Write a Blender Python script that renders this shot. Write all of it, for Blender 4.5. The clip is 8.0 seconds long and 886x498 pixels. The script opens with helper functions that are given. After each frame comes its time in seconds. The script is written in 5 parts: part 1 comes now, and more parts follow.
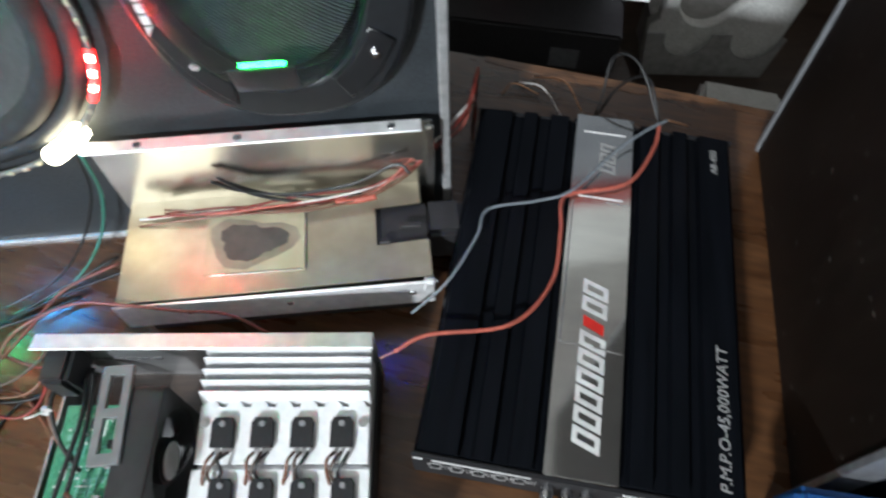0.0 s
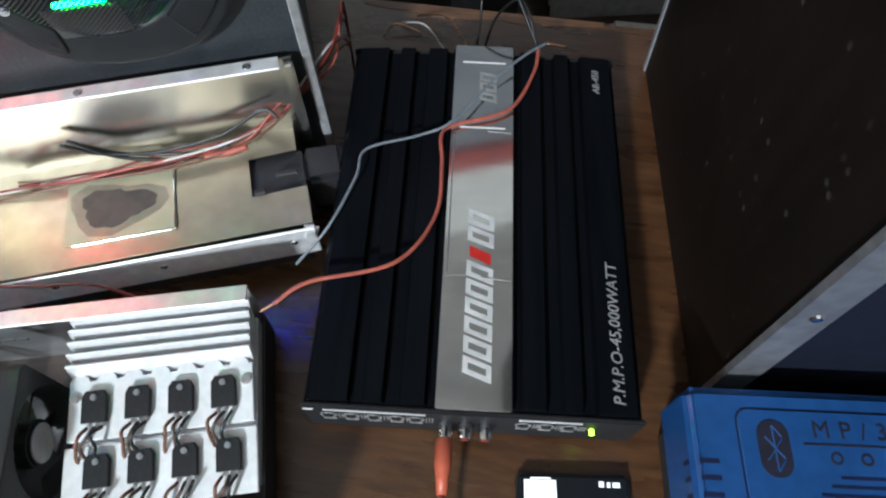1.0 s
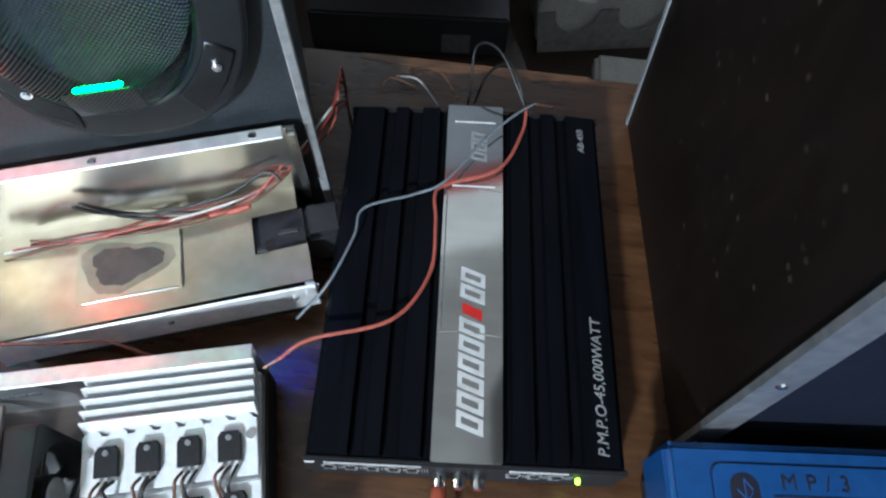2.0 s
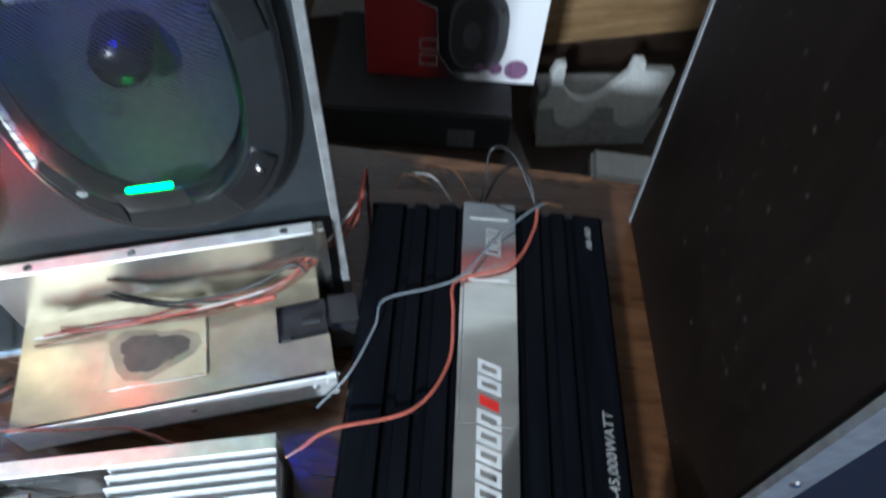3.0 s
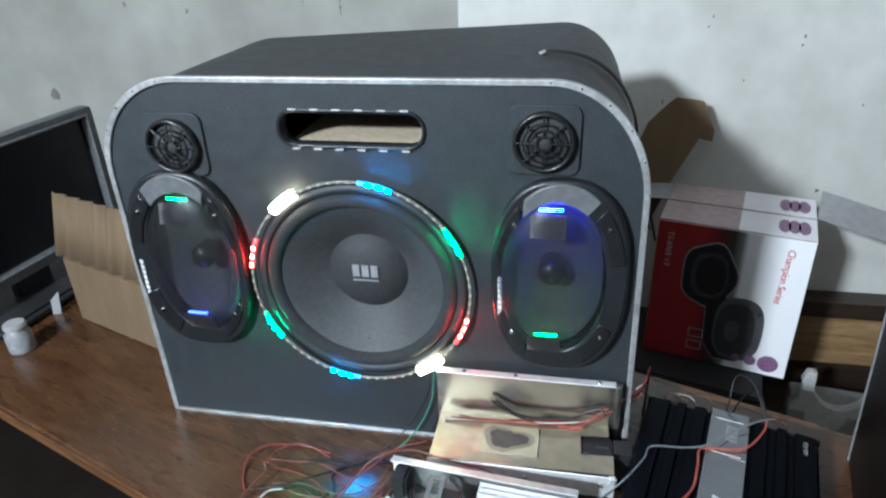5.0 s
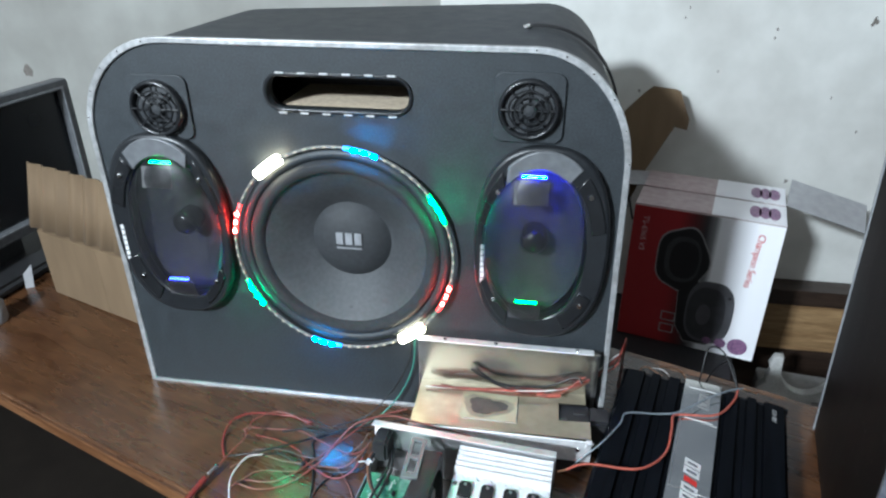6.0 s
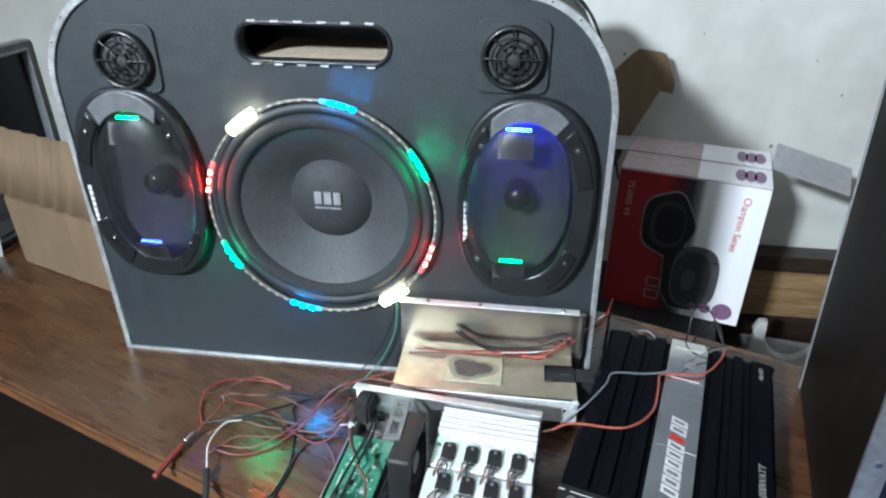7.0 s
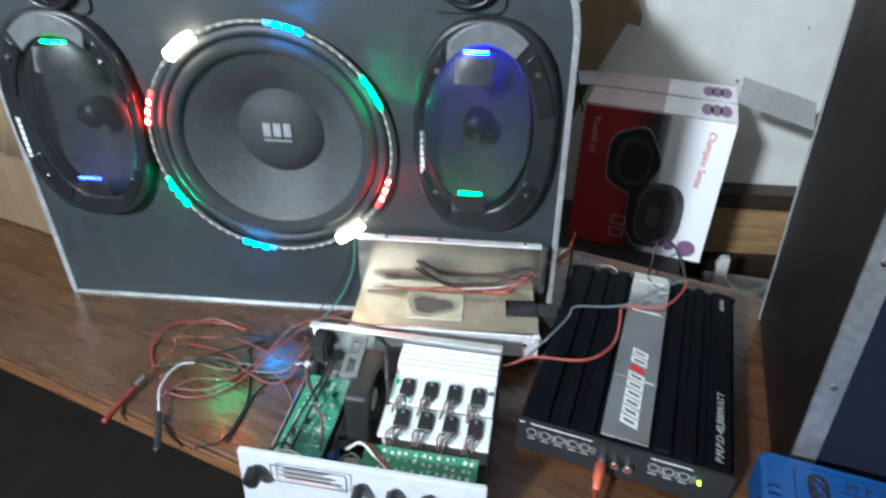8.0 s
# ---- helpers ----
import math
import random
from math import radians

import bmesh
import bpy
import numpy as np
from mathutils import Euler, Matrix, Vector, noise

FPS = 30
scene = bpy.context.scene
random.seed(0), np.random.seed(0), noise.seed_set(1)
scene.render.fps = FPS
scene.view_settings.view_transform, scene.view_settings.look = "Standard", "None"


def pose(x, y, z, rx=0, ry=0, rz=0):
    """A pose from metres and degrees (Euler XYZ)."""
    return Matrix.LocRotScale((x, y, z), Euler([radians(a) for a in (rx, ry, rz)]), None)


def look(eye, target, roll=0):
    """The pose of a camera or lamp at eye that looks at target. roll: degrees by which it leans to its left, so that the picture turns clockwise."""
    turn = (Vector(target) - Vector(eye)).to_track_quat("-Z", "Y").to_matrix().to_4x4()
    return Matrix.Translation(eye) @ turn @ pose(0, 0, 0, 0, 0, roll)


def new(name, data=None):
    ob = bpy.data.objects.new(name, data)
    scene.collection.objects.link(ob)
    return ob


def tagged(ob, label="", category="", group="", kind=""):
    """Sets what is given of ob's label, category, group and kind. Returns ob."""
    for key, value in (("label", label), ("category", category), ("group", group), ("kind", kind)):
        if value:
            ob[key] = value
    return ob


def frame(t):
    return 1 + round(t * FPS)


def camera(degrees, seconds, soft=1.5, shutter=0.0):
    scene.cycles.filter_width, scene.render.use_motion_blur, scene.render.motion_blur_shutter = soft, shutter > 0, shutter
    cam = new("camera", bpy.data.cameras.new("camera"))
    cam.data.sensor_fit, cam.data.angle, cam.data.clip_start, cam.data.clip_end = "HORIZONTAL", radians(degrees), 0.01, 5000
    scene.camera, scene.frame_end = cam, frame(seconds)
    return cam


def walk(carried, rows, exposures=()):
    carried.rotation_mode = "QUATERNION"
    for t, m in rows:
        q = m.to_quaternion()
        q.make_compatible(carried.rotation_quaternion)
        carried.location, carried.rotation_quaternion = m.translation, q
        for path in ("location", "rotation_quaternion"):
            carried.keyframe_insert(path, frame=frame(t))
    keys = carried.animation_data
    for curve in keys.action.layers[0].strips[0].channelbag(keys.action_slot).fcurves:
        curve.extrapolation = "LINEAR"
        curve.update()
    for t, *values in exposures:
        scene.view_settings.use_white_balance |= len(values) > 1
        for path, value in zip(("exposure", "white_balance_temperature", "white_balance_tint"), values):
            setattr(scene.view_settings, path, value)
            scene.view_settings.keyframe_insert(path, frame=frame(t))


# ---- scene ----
cam = camera(68.6, 8.0, 2.3, 0.4)
PATH = [
    (0, (0.289, -0.305, 0.463), (0.384, 0.685, -1.272), -0.0),
    (0.5, (0.32, -0.31, 0.446), (0.528, 0.606, -1.32), 1.5),
    (1, (0.336, -0.326, 0.437), (0.557, 0.576, -1.334), 1.4),
    (1.5, (0.334, -0.319, 0.454), (0.591, 0.581, -1.313), 3.5),
    (1.7, (0.335, -0.315, 0.463), (0.597, 0.596, -1.298), 3.4),
    (2.8, (0.329, -0.301, 0.488), (0.632, 0.732, -1.198), 3.8),
    (3, (0.313, -0.308, 0.497), (0.648, 0.815, -1.125), 4.8),
    (3.3, (0.318, -0.373, 0.563), (0.458, 1.033, -0.852), -0.4),
    (3.5, (0.325, -0.421, 0.598), (0.278, 1.166, -0.618), -1.7),
    (4, (0.309, -0.531, 0.653), (-0.088, 1.176, -0.311), -5.0),
    (4.5, (0.246, -0.617, 0.648), (-0.135, 1.125, -0.258), -3.0),
    (4.6, (0.236, -0.63, 0.648), (-0.141, 1.11, -0.263), -2.8),
    (5.8, (0.22, -0.695, 0.611), (-0.071, 1.065, -0.293), -0.2),
    (6, (0.218, -0.696, 0.61), (-0.056, 1.062, -0.302), 0.0),
    (6.2, (0.221, -0.694, 0.606), (-0.051, 1.06, -0.316), -0.2),
    (6.5, (0.221, -0.695, 0.597), (-0.036, 1.054, -0.339), -0.1),
    (7, (0.219, -0.686, 0.579), (-0.003, 1.047, -0.393), 0.3),
    (7.5, (0.224, -0.678, 0.571), (0.028, 1.037, -0.44), 0.5),
    (7.7, (0.226, -0.679, 0.564), (0.041, 1.026, -0.465), 0.3),
    (8, (0.232, -0.67, 0.551), (0.11, 0.991, -0.556), 1.1),
]
walk(cam, [(t, look(eye, target, roll)) for t, eye, target, roll in PATH],
     exposures=((0.0, -0.38, 6200, 7), (0.5, -0.48, 5750, 5), (1.0, -0.52, 6000, 6), (1.5, -0.50, 5700, 5), (3.0, -0.30, 5550, 3), (3.6, -0.32, 5750, 4), (4.6, -0.42, 5750, 4), (5.8, -0.28, 5750, 4), (8.0, -0.16, 5750, 4)))

# ---- light: one white ceiling lamp up to the left with an added upward fill, dim dusk from the rest of the room ----
world = bpy.data.worlds.new("room_dusk")
scene.world = world
world.use_nodes = True
world.node_tree.nodes["Background"].inputs[0].default_value = (0.75, 0.88, 1.0, 1)
world.node_tree.nodes["Background"].inputs[1].default_value = 0.05
tube_data = bpy.data.lights.new("ceiling_tube_light", "AREA")
tube_data.shape, tube_data.size, tube_data.size_y = "RECTANGLE", 0.20, 0.14
tube_data.energy, tube_data.color = 124.0, (0.955, 0.98, 1.0)
tube_light = new("ceiling_tube_light", tube_data)
tube_light.matrix_world = look((-0.86, -2.00, 1.43), (0.20, 0.4, 0.15))
tagged(tube_light, "white fluorescent light under the ceiling, out of view", "light", kind="structure")
# added lamp at the same spot, aimed up: lights the ceiling and lifts the fill
up_fill_data = bpy.data.lights.new("ceiling_tube_light", "AREA")
up_fill_data.shape, up_fill_data.size, up_fill_data.size_y = "RECTANGLE", 0.20, 0.14
up_fill_data.energy, up_fill_data.color = 26.0, (0.955, 0.98, 1.0)
up_fill_light = new("ceiling_tube_light", up_fill_data)
up_fill_light.matrix_world = look((-0.86, -2.00, 1.47), (-0.3, -1.0, 1.9))
tagged(up_fill_light, "white fluorescent light under the ceiling, out of view", "light", kind="structure")


# ---- materials ----
def mat(name, a, b=None, rough=0.5, metal=0.0, scale=40.0, detail=5.0, bump=0.1, dist=0.001, stretch=(1, 1, 1), wear=0.0,
        rough_var=0.12, spec=0.5, coat=0.0, emit=None, power=0.0, contrast=(0.35, 0.7), per_piece=0.0):
    """Two tones mixed by fine noise, large soft stains, uneven gloss and fine relief, in metres."""
    m = bpy.data.materials.new(name)
    m.use_nodes = True
    nt = m.node_tree
    n, l = nt.nodes, nt.links
    p = n["Principled BSDF"]
    b = b or tuple(c * 0.72 for c in a)
    tc = n.new("ShaderNodeTexCoord")
    mp = n.new("ShaderNodeMapping")
    mp.inputs["Scale"].default_value = stretch
    l.new(tc.outputs["Object"], mp.inputs["Vector"])
    fine = n.new("ShaderNodeTexNoise")
    fine.inputs["Scale"].default_value, fine.inputs["Detail"].default_value = scale, detail
    l.new(mp.outputs[0], fine.inputs["Vector"])
    big = n.new("ShaderNodeTexNoise")
    big.inputs["Scale"].default_value, big.inputs["Detail"].default_value = max(scale * 0.12, 2.5), 3
    l.new(mp.outputs[0], big.inputs["Vector"])
    ramp = n.new("ShaderNodeValToRGB")
    ramp.color_ramp.elements[0].position, ramp.color_ramp.elements[1].position = contrast
    ramp.color_ramp.elements[0].color, ramp.color_ramp.elements[1].color = (*b, 1), (*a, 1)
    l.new(fine.outputs["Fac"], ramp.inputs[0])
    stain = n.new("ShaderNodeMix")
    stain.data_type, stain.blend_type = "RGBA", "MULTIPLY"
    stain.inputs[0].default_value = 0.25 + wear
    l.new(ramp.outputs[0], stain.inputs[6])
    r2 = n.new("ShaderNodeValToRGB")
    r2.color_ramp.elements[0].position, r2.color_ramp.elements[1].position = 0.3, 0.62
    r2.color_ramp.elements[0].color = (0.55, 0.52, 0.5, 1)
    l.new(big.outputs["Fac"], r2.inputs[0])
    l.new(r2.outputs[0], stain.inputs[7])
    out = stain.outputs[2]
    if per_piece:
        info = n.new("ShaderNodeObjectInfo")
        hsv = n.new("ShaderNodeHueSaturation")
        mr = n.new("ShaderNodeMapRange")
        mr.inputs[3].default_value, mr.inputs[4].default_value = 1 - per_piece, 1 + per_piece
        l.new(info.outputs["Random"], mr.inputs[0])
        l.new(mr.outputs[0], hsv.inputs["Value"])
        l.new(out, hsv.inputs["Color"])
        out = hsv.outputs[0]
    l.new(out, p.inputs["Base Color"])
    rr = n.new("ShaderNodeMapRange")
    rr.inputs[3].default_value, rr.inputs[4].default_value = max(rough - rough_var, 0.02), min(rough + rough_var, 1)
    l.new(big.outputs["Fac"], rr.inputs[0])
    l.new(rr.outputs[0], p.inputs["Roughness"])
    p.inputs["Metallic"].default_value = metal
    p.inputs["Specular IOR Level"].default_value = spec
    p.inputs["Coat Weight"].default_value = coat
    p.inputs["Coat Roughness"].default_value = 0.15
    if bump:
        bp = n.new("ShaderNodeBump")
        bp.inputs["Strength"].default_value, bp.inputs["Distance"].default_value = bump, dist
        l.new(fine.outputs["Fac"], bp.inputs["Height"])
        l.new(bp.outputs[0], p.inputs["Normal"])
    if emit:
        p.inputs["Emission Color"].default_value = (*emit, 1)
        p.inputs["Emission Strength"].default_value = power
    return m


def wood_mat(name, dark, light, rough, grain=(3, 40, 40), coat=0.3):
    m = mat(name, light, dark, rough=rough, scale=9, detail=9, bump=0.12, dist=0.0006, stretch=grain, wear=0.3, coat=coat, contrast=(0.3, 0.72))
    nt = m.node_tree
    n, l = nt.nodes, nt.links
    wave = n.new("ShaderNodeTexNoise")
    wave.inputs["Scale"].default_value, wave.inputs["Detail"].default_value, wave.inputs["Distortion"].default_value = 3.0, 6, 1.2
    mp = n.new("ShaderNodeMapping")
    mp.inputs["Scale"].default_value = tuple(g * 0.35 for g in grain)
    tc = n.new("ShaderNodeTexCoord")
    l.new(tc.outputs["Object"], mp.inputs[0])
    l.new(mp.outputs[0], wave.inputs["Vector"])
    p = n["Principled BSDF"]
    old = p.inputs["Base Color"].links[0].from_socket
    mix = n.new("ShaderNodeMix")
    mix.data_type, mix.blend_type = "RGBA", "MULTIPLY"
    mix.inputs[0].default_value = 0.75
    rp = n.new("ShaderNodeValToRGB")
    rp.color_ramp.elements[0].position, rp.color_ramp.elements[1].position = 0.38, 0.6
    rp.color_ramp.elements[0].color = (0.62, 0.55, 0.5, 1)
    l.new(wave.outputs["Fac"], rp.inputs[0])
    l.new(old, mix.inputs[6])
    l.new(rp.outputs[0], mix.inputs[7])
    l.new(mix.outputs[2], p.inputs["Base Color"])
    p.inputs["Coat Roughness"].default_value = 0.27
    return m


def speckled_mat(name, base, spot, spacing, size, rough):
    """A dark coating with small pale specks."""
    m = mat(name, base, rough=rough, scale=60, bump=0.25, dist=0.0008, stretch=(1, 1, 0.35), coat=0.0, spec=0.18, wear=0.3)
    nt = m.node_tree
    n, l = nt.nodes, nt.links
    v = n.new("ShaderNodeTexVoronoi")
    v.inputs["Scale"].default_value = 1 / spacing
    tc = n.new("ShaderNodeTexCoord")
    sp, cb = n.new("ShaderNodeSeparateXYZ"), n.new("ShaderNodeCombineXYZ")
    l.new(tc.outputs["Object"], sp.inputs[0])
    l.new(sp.outputs["Y"], cb.inputs["X"])
    l.new(sp.outputs["Z"], cb.inputs["Y"])
    v.voronoi_dimensions = "2D"
    l.new(cb.outputs[0], v.inputs["Vector"])
    lt = n.new("ShaderNodeMapRange")
    lt.inputs[1].default_value, lt.inputs[2].default_value = size * 0.6, size
    lt.inputs[3].default_value, lt.inputs[4].default_value = 0.8, 0.0
    l.new(v.outputs["Distance"], lt.inputs[0])
    p = n["Principled BSDF"]
    old = p.inputs["Base Color"].links[0].from_socket
    mix = n.new("ShaderNodeMix")
    mix.data_type = "RGBA"
    some = n.new("ShaderNodeMapRange")
    some.inputs[1].default_value, some.inputs[2].default_value = 0.55, 1.0
    l.new(v.outputs["Color"], some.inputs[0])
    keep = n.new("ShaderNodeMath")
    keep.operation = "MULTIPLY"
    l.new(lt.outputs[0], keep.inputs[0])
    l.new(some.outputs[0], keep.inputs[1])
    l.new(keep.outputs[0], mix.inputs[0])
    l.new(old, mix.inputs[6])
    mix.inputs[7].default_value = (*spot, 1)
    l.new(mix.outputs[2], p.inputs["Base Color"])
    return m


def mesh_grille_mat(name, base, pitch):
    """Painted metal sheet with a grid of round holes."""
    m = mat(name, base, rough=0.4, metal=0.3, scale=80, bump=0.0)
    nt = m.node_tree
    n, l = nt.nodes, nt.links
    tc = n.new("ShaderNodeTexCoord")
    sep = n.new("ShaderNodeSeparateXYZ")
    l.new(tc.outputs["Object"], sep.inputs[0])

    def calc(op, a, b=None):
        k = n.new("ShaderNodeMath")
        k.operation = op
        for i, v in enumerate((a, b)):
            if v is None:
                continue
            if isinstance(v, (int, float)):
                k.inputs[i].default_value = v
            else:
                l.new(v, k.inputs[i])
        return k.outputs[0]

    u = calc("MULTIPLY", calc("ADD", sep.outputs["X"], sep.outputs["Z"]), 0.7071 / pitch)
    w = calc("MULTIPLY", calc("SUBTRACT", sep.outputs["X"], sep.outputs["Z"]), 0.7071 / pitch)
    du = calc("SUBTRACT", calc("FRACT", u), 0.5)
    dw = calc("SUBTRACT", calc("FRACT", w), 0.5)
    r = calc("SQRT", calc("ADD", calc("MULTIPLY", du, du), calc("MULTIPLY", dw, dw)))
    hole = calc("GREATER_THAN", r, 0.38)
    l.new(hole, n["Principled BSDF"].inputs["Alpha"])
    return m


VINYL = mat("black_vinyl", (0.030, 0.037, 0.043), (0.017, 0.021, 0.025), rough=0.55, scale=420, bump=0.35, dist=0.0006, wear=0.2)
ALU = mat("brushed_aluminium", (0.82, 0.83, 0.84), (0.6, 0.61, 0.63), rough=0.34, metal=0.9, scale=90, stretch=(0.12, 1, 1), bump=0.08, wear=0.1)
EDGING = mat("hammered_edging_aluminium", (0.60, 0.61, 0.62), (0.42, 0.43, 0.44), rough=0.42, metal=0.6, scale=160, bump=0.3, wear=0.35)
ALU_RAW = mat("raw_aluminium_trim", (0.90, 0.91, 0.92), (0.74, 0.75, 0.76), rough=0.45, metal=0.5, scale=120, bump=0.15, wear=0.2)
HEATSINK = mat("cast_heatsink_aluminium", (0.84, 0.85, 0.86), (0.74, 0.75, 0.77), rough=0.36, metal=0.3, scale=200, bump=0.05)
DULL_ALU = mat("dull_aluminium", (0.42, 0.43, 0.45), (0.30, 0.31, 0.33), rough=0.45, metal=0.8, scale=110, bump=0.15, wear=0.25)
MIRROR_ALU = mat("bright_aluminium_sheet", (0.68, 0.675, 0.65), (0.60, 0.595, 0.57), rough=0.24, metal=1.0, scale=60, bump=0.03, wear=0.15, rough_var=0.08)
GOLD = mat("yellow_passivated_sheet", (0.43, 0.385, 0.28), (0.365, 0.325, 0.235), rough=0.38, metal=0.6, scale=70, bump=0.06, wear=0.3)
TABLE = wood_mat("red_brown_varnished_wood", (0.060, 0.0265, 0.0115), (0.116, 0.053, 0.0215), 0.28, grain=(4, 22, 22), coat=0.55)
TABLE_EDGE = wood_mat("worn_wood_edge", (0.105, 0.046, 0.020), (0.24, 0.115, 0.050), 0.35, grain=(3, 40, 40))
TAN_WOOD = wood_mat("tan_wood_board", (0.26, 0.16, 0.075), (0.42, 0.28, 0.14), 0.5, grain=(3, 30, 30), coat=0.05)
DARK_WOOD = wood_mat("dark_brown_wood", (0.02, 0.012, 0.008), (0.05, 0.03, 0.02), 0.5, grain=(3, 30, 30), coat=0.1)
WALL = mat("white_plaster", (0.72, 0.72, 0.69), (0.63, 0.63, 0.60), rough=0.85, scale=14, detail=9, bump=0.25, dist=0.002, wear=0.18)
# base colour set below WALL so that this stretch renders dimmer
WALL_DARKER = mat("darker_stained_plaster", (0.40, 0.40, 0.375), (0.33, 0.33, 0.305), rough=0.88, scale=9, detail=9, bump=0.3, dist=0.002, wear=0.35)
WALL_GREY = mat("grey_upper_wall", (0.20, 0.21, 0.23), (0.16, 0.17, 0.19), rough=0.8, scale=10, bump=0.15)
BEAM_RED = mat("red_beam_paint", (0.36, 0.05, 0.045), (0.28, 0.04, 0.035), rough=0.6, scale=12, bump=0.1)
STAIN = mat("dirt_mark", (0.22, 0.2, 0.18), rough=0.9, scale=120)
FLOOR = mat("dark_cement_floor", (0.018, 0.014, 0.011), rough=0.85, scale=12, bump=0.2, spec=0.15)
ROOM_BOUNCE = mat("unseen_wall_bounce", (0.46, 0.44, 0.41), rough=0.9, scale=6)
CEIL = mat("ceiling_board", (0.78, 0.77, 0.74), rough=0.9, scale=6)
AMP_BLACK = mat("black_anodised_aluminium", (0.0048, 0.0056, 0.0078), (0.0032, 0.0038, 0.005), rough=0.20, scale=160, stretch=(1, 0.08, 1), bump=0.03, spec=0.035, rough_var=0.05)
STRIP = mat("polished_silver_strip", (0.70, 0.70, 0.68), (0.64, 0.64, 0.63), rough=0.07, metal=0.97, scale=120, stretch=(0.1, 1, 1), bump=0.01, rough_var=0.03)
GLOSS_BLACK = mat("gloss_black_plastic", (0.014, 0.015, 0.017), rough=0.28, scale=60, bump=0.0, rough_var=0.06)
MATT_BLACK = mat("matt_black_plastic", (0.02, 0.02, 0.022), rough=0.55, scale=150, bump=0.15)
HOUSING = mat("satin_black_housing", (0.016, 0.018, 0.021), rough=0.36, scale=150, bump=0.05)
CHIP_BLACK = mat("black_epoxy", (0.018, 0.018, 0.02), rough=0.6, scale=300, bump=0.1, spec=0.25)
CONE = mat("grey_speaker_cone", (0.052, 0.056, 0.060), (0.038, 0.041, 0.045), rough=0.62, scale=180, bump=0.15, wear=0.15)
BOWL = mat("dark_paper_cone", (0.085, 0.088, 0.094), rough=0.6, scale=160, bump=0.1)
CAP = mat("dark_dust_cap", (0.03, 0.033, 0.037), rough=0.7, scale=160, bump=0.1)
RUBBER = mat("rubber_surround", (0.024, 0.026, 0.029), rough=0.9, scale=120, bump=0.1)
CHROME = mat("chrome", (0.85, 0.85, 0.86), rough=0.12, metal=1.0, scale=60, bump=0.0, rough_var=0.05)
GREY_BADGE = mat("grey_satin_plastic", (0.30, 0.31, 0.33), rough=0.35, scale=90, bump=0.04)
DIM_BADGE = mat("dim_grey_plastic", (0.14, 0.147, 0.157), rough=0.4, scale=90, bump=0.04)
GRILLE = mesh_grille_mat("perforated_black_grille", (0.03, 0.031, 0.034), 0.0021)
STICKER = mat("pale_sticker", (0.15, 0.15, 0.16), rough=0.45, scale=60, bump=0.03)
STICKER.node_tree.nodes["Principled BSDF"].inputs["Transmission Weight"].default_value = 0.45
PAPER = mat("grey_paper", (0.36, 0.36, 0.37), (0.30, 0.30, 0.31), rough=0.7, scale=60, bump=0.05)
WHITE_PRINT = mat("white_print", (0.78, 0.78, 0.78), rough=0.5, scale=80, bump=0.0)
GREY_PRINT = mat("grey_print", (0.32, 0.32, 0.32), rough=0.4, scale=80, bump=0.0)
BLACK_PRINT = mat("black_print", (0.015, 0.015, 0.03), rough=0.5, scale=80, bump=0.0)
SILVER_PRINT = mat("silver_print", (0.60, 0.60, 0.60), rough=0.5, scale=80, bump=0.0)
RED_PRINT = mat("red_print", (0.55, 0.02, 0.015), rough=0.4, scale=80, bump=0.0)
BOARD = mat("cut_chipboard", (0.66, 0.56, 0.42), (0.5, 0.41, 0.3), rough=0.8, scale=160, bump=0.3)
CARDBOARD = mat("brown_cardboard", (0.165, 0.112, 0.063), (0.140, 0.094, 0.052), rough=0.85, scale=40, stretch=(1, 1, 0.25), bump=0.15, wear=0.2)
CARTON_WHITE = mat("white_carton_print", (0.84, 0.84, 0.87), (0.80, 0.80, 0.84), rough=0.42, scale=30, bump=0.04)
CARTON_BLACK = mat("black_carton_print", (0.012, 0.012, 0.014), rough=0.35, scale=30, bump=0.02)
def print_with_shadow_edge(name):
    """Print that runs from red through black to white along the box's width, with a soft shadow edge painted in."""
    m = mat(name, (0.7, 0.7, 0.73), rough=0.4, scale=30, bump=0.04)
    n, l = m.node_tree.nodes, m.node_tree.links
    tc, sep, rp = n.new("ShaderNodeTexCoord"), n.new("ShaderNodeSeparateXYZ"), n.new("ShaderNodeValToRGB")
    l.new(tc.outputs["Generated"], sep.inputs[0])
    e = rp.color_ramp.elements
    e[0].position, e[0].color = 0.32, (0.30, 0.018, 0.022, 1)
    e[1].position, e[1].color = 0.60, (0.86, 0.86, 0.89, 1)
    k = e.new(0.43)
    k.color = (0.09, 0.012, 0.014, 1)
    k = e.new(0.51)
    k.color = (0.03, 0.03, 0.032, 1)
    # grey step before white: the shadow's soft edge, painted into the print
    k = e.new(0.565)
    k.color = (0.22, 0.22, 0.23, 1)
    l.new(sep.outputs["X"], rp.inputs[0])
    l.new(rp.outputs[0], n["Principled BSDF"].inputs["Base Color"])
    return m


CARTON_PRINT_SHADOW = print_with_shadow_edge("carton_print_and_shadow")
CARTON_GREY = mat("grey_carton_print", (0.11, 0.11, 0.12), rough=0.4, scale=30, bump=0.02)
CARTON_DIM = mat("mid_grey_print", (0.05, 0.05, 0.055), rough=0.35, scale=50, bump=0.0)
PALE_RED = mat("pale_red_print", (0.66, 0.46, 0.46), rough=0.4, scale=60, bump=0.0)
CARTON_TOP = mat("worn_carton_edge", (0.50, 0.42, 0.42), (0.41, 0.32, 0.32), rough=0.6, scale=60, bump=0.1, wear=0.3)
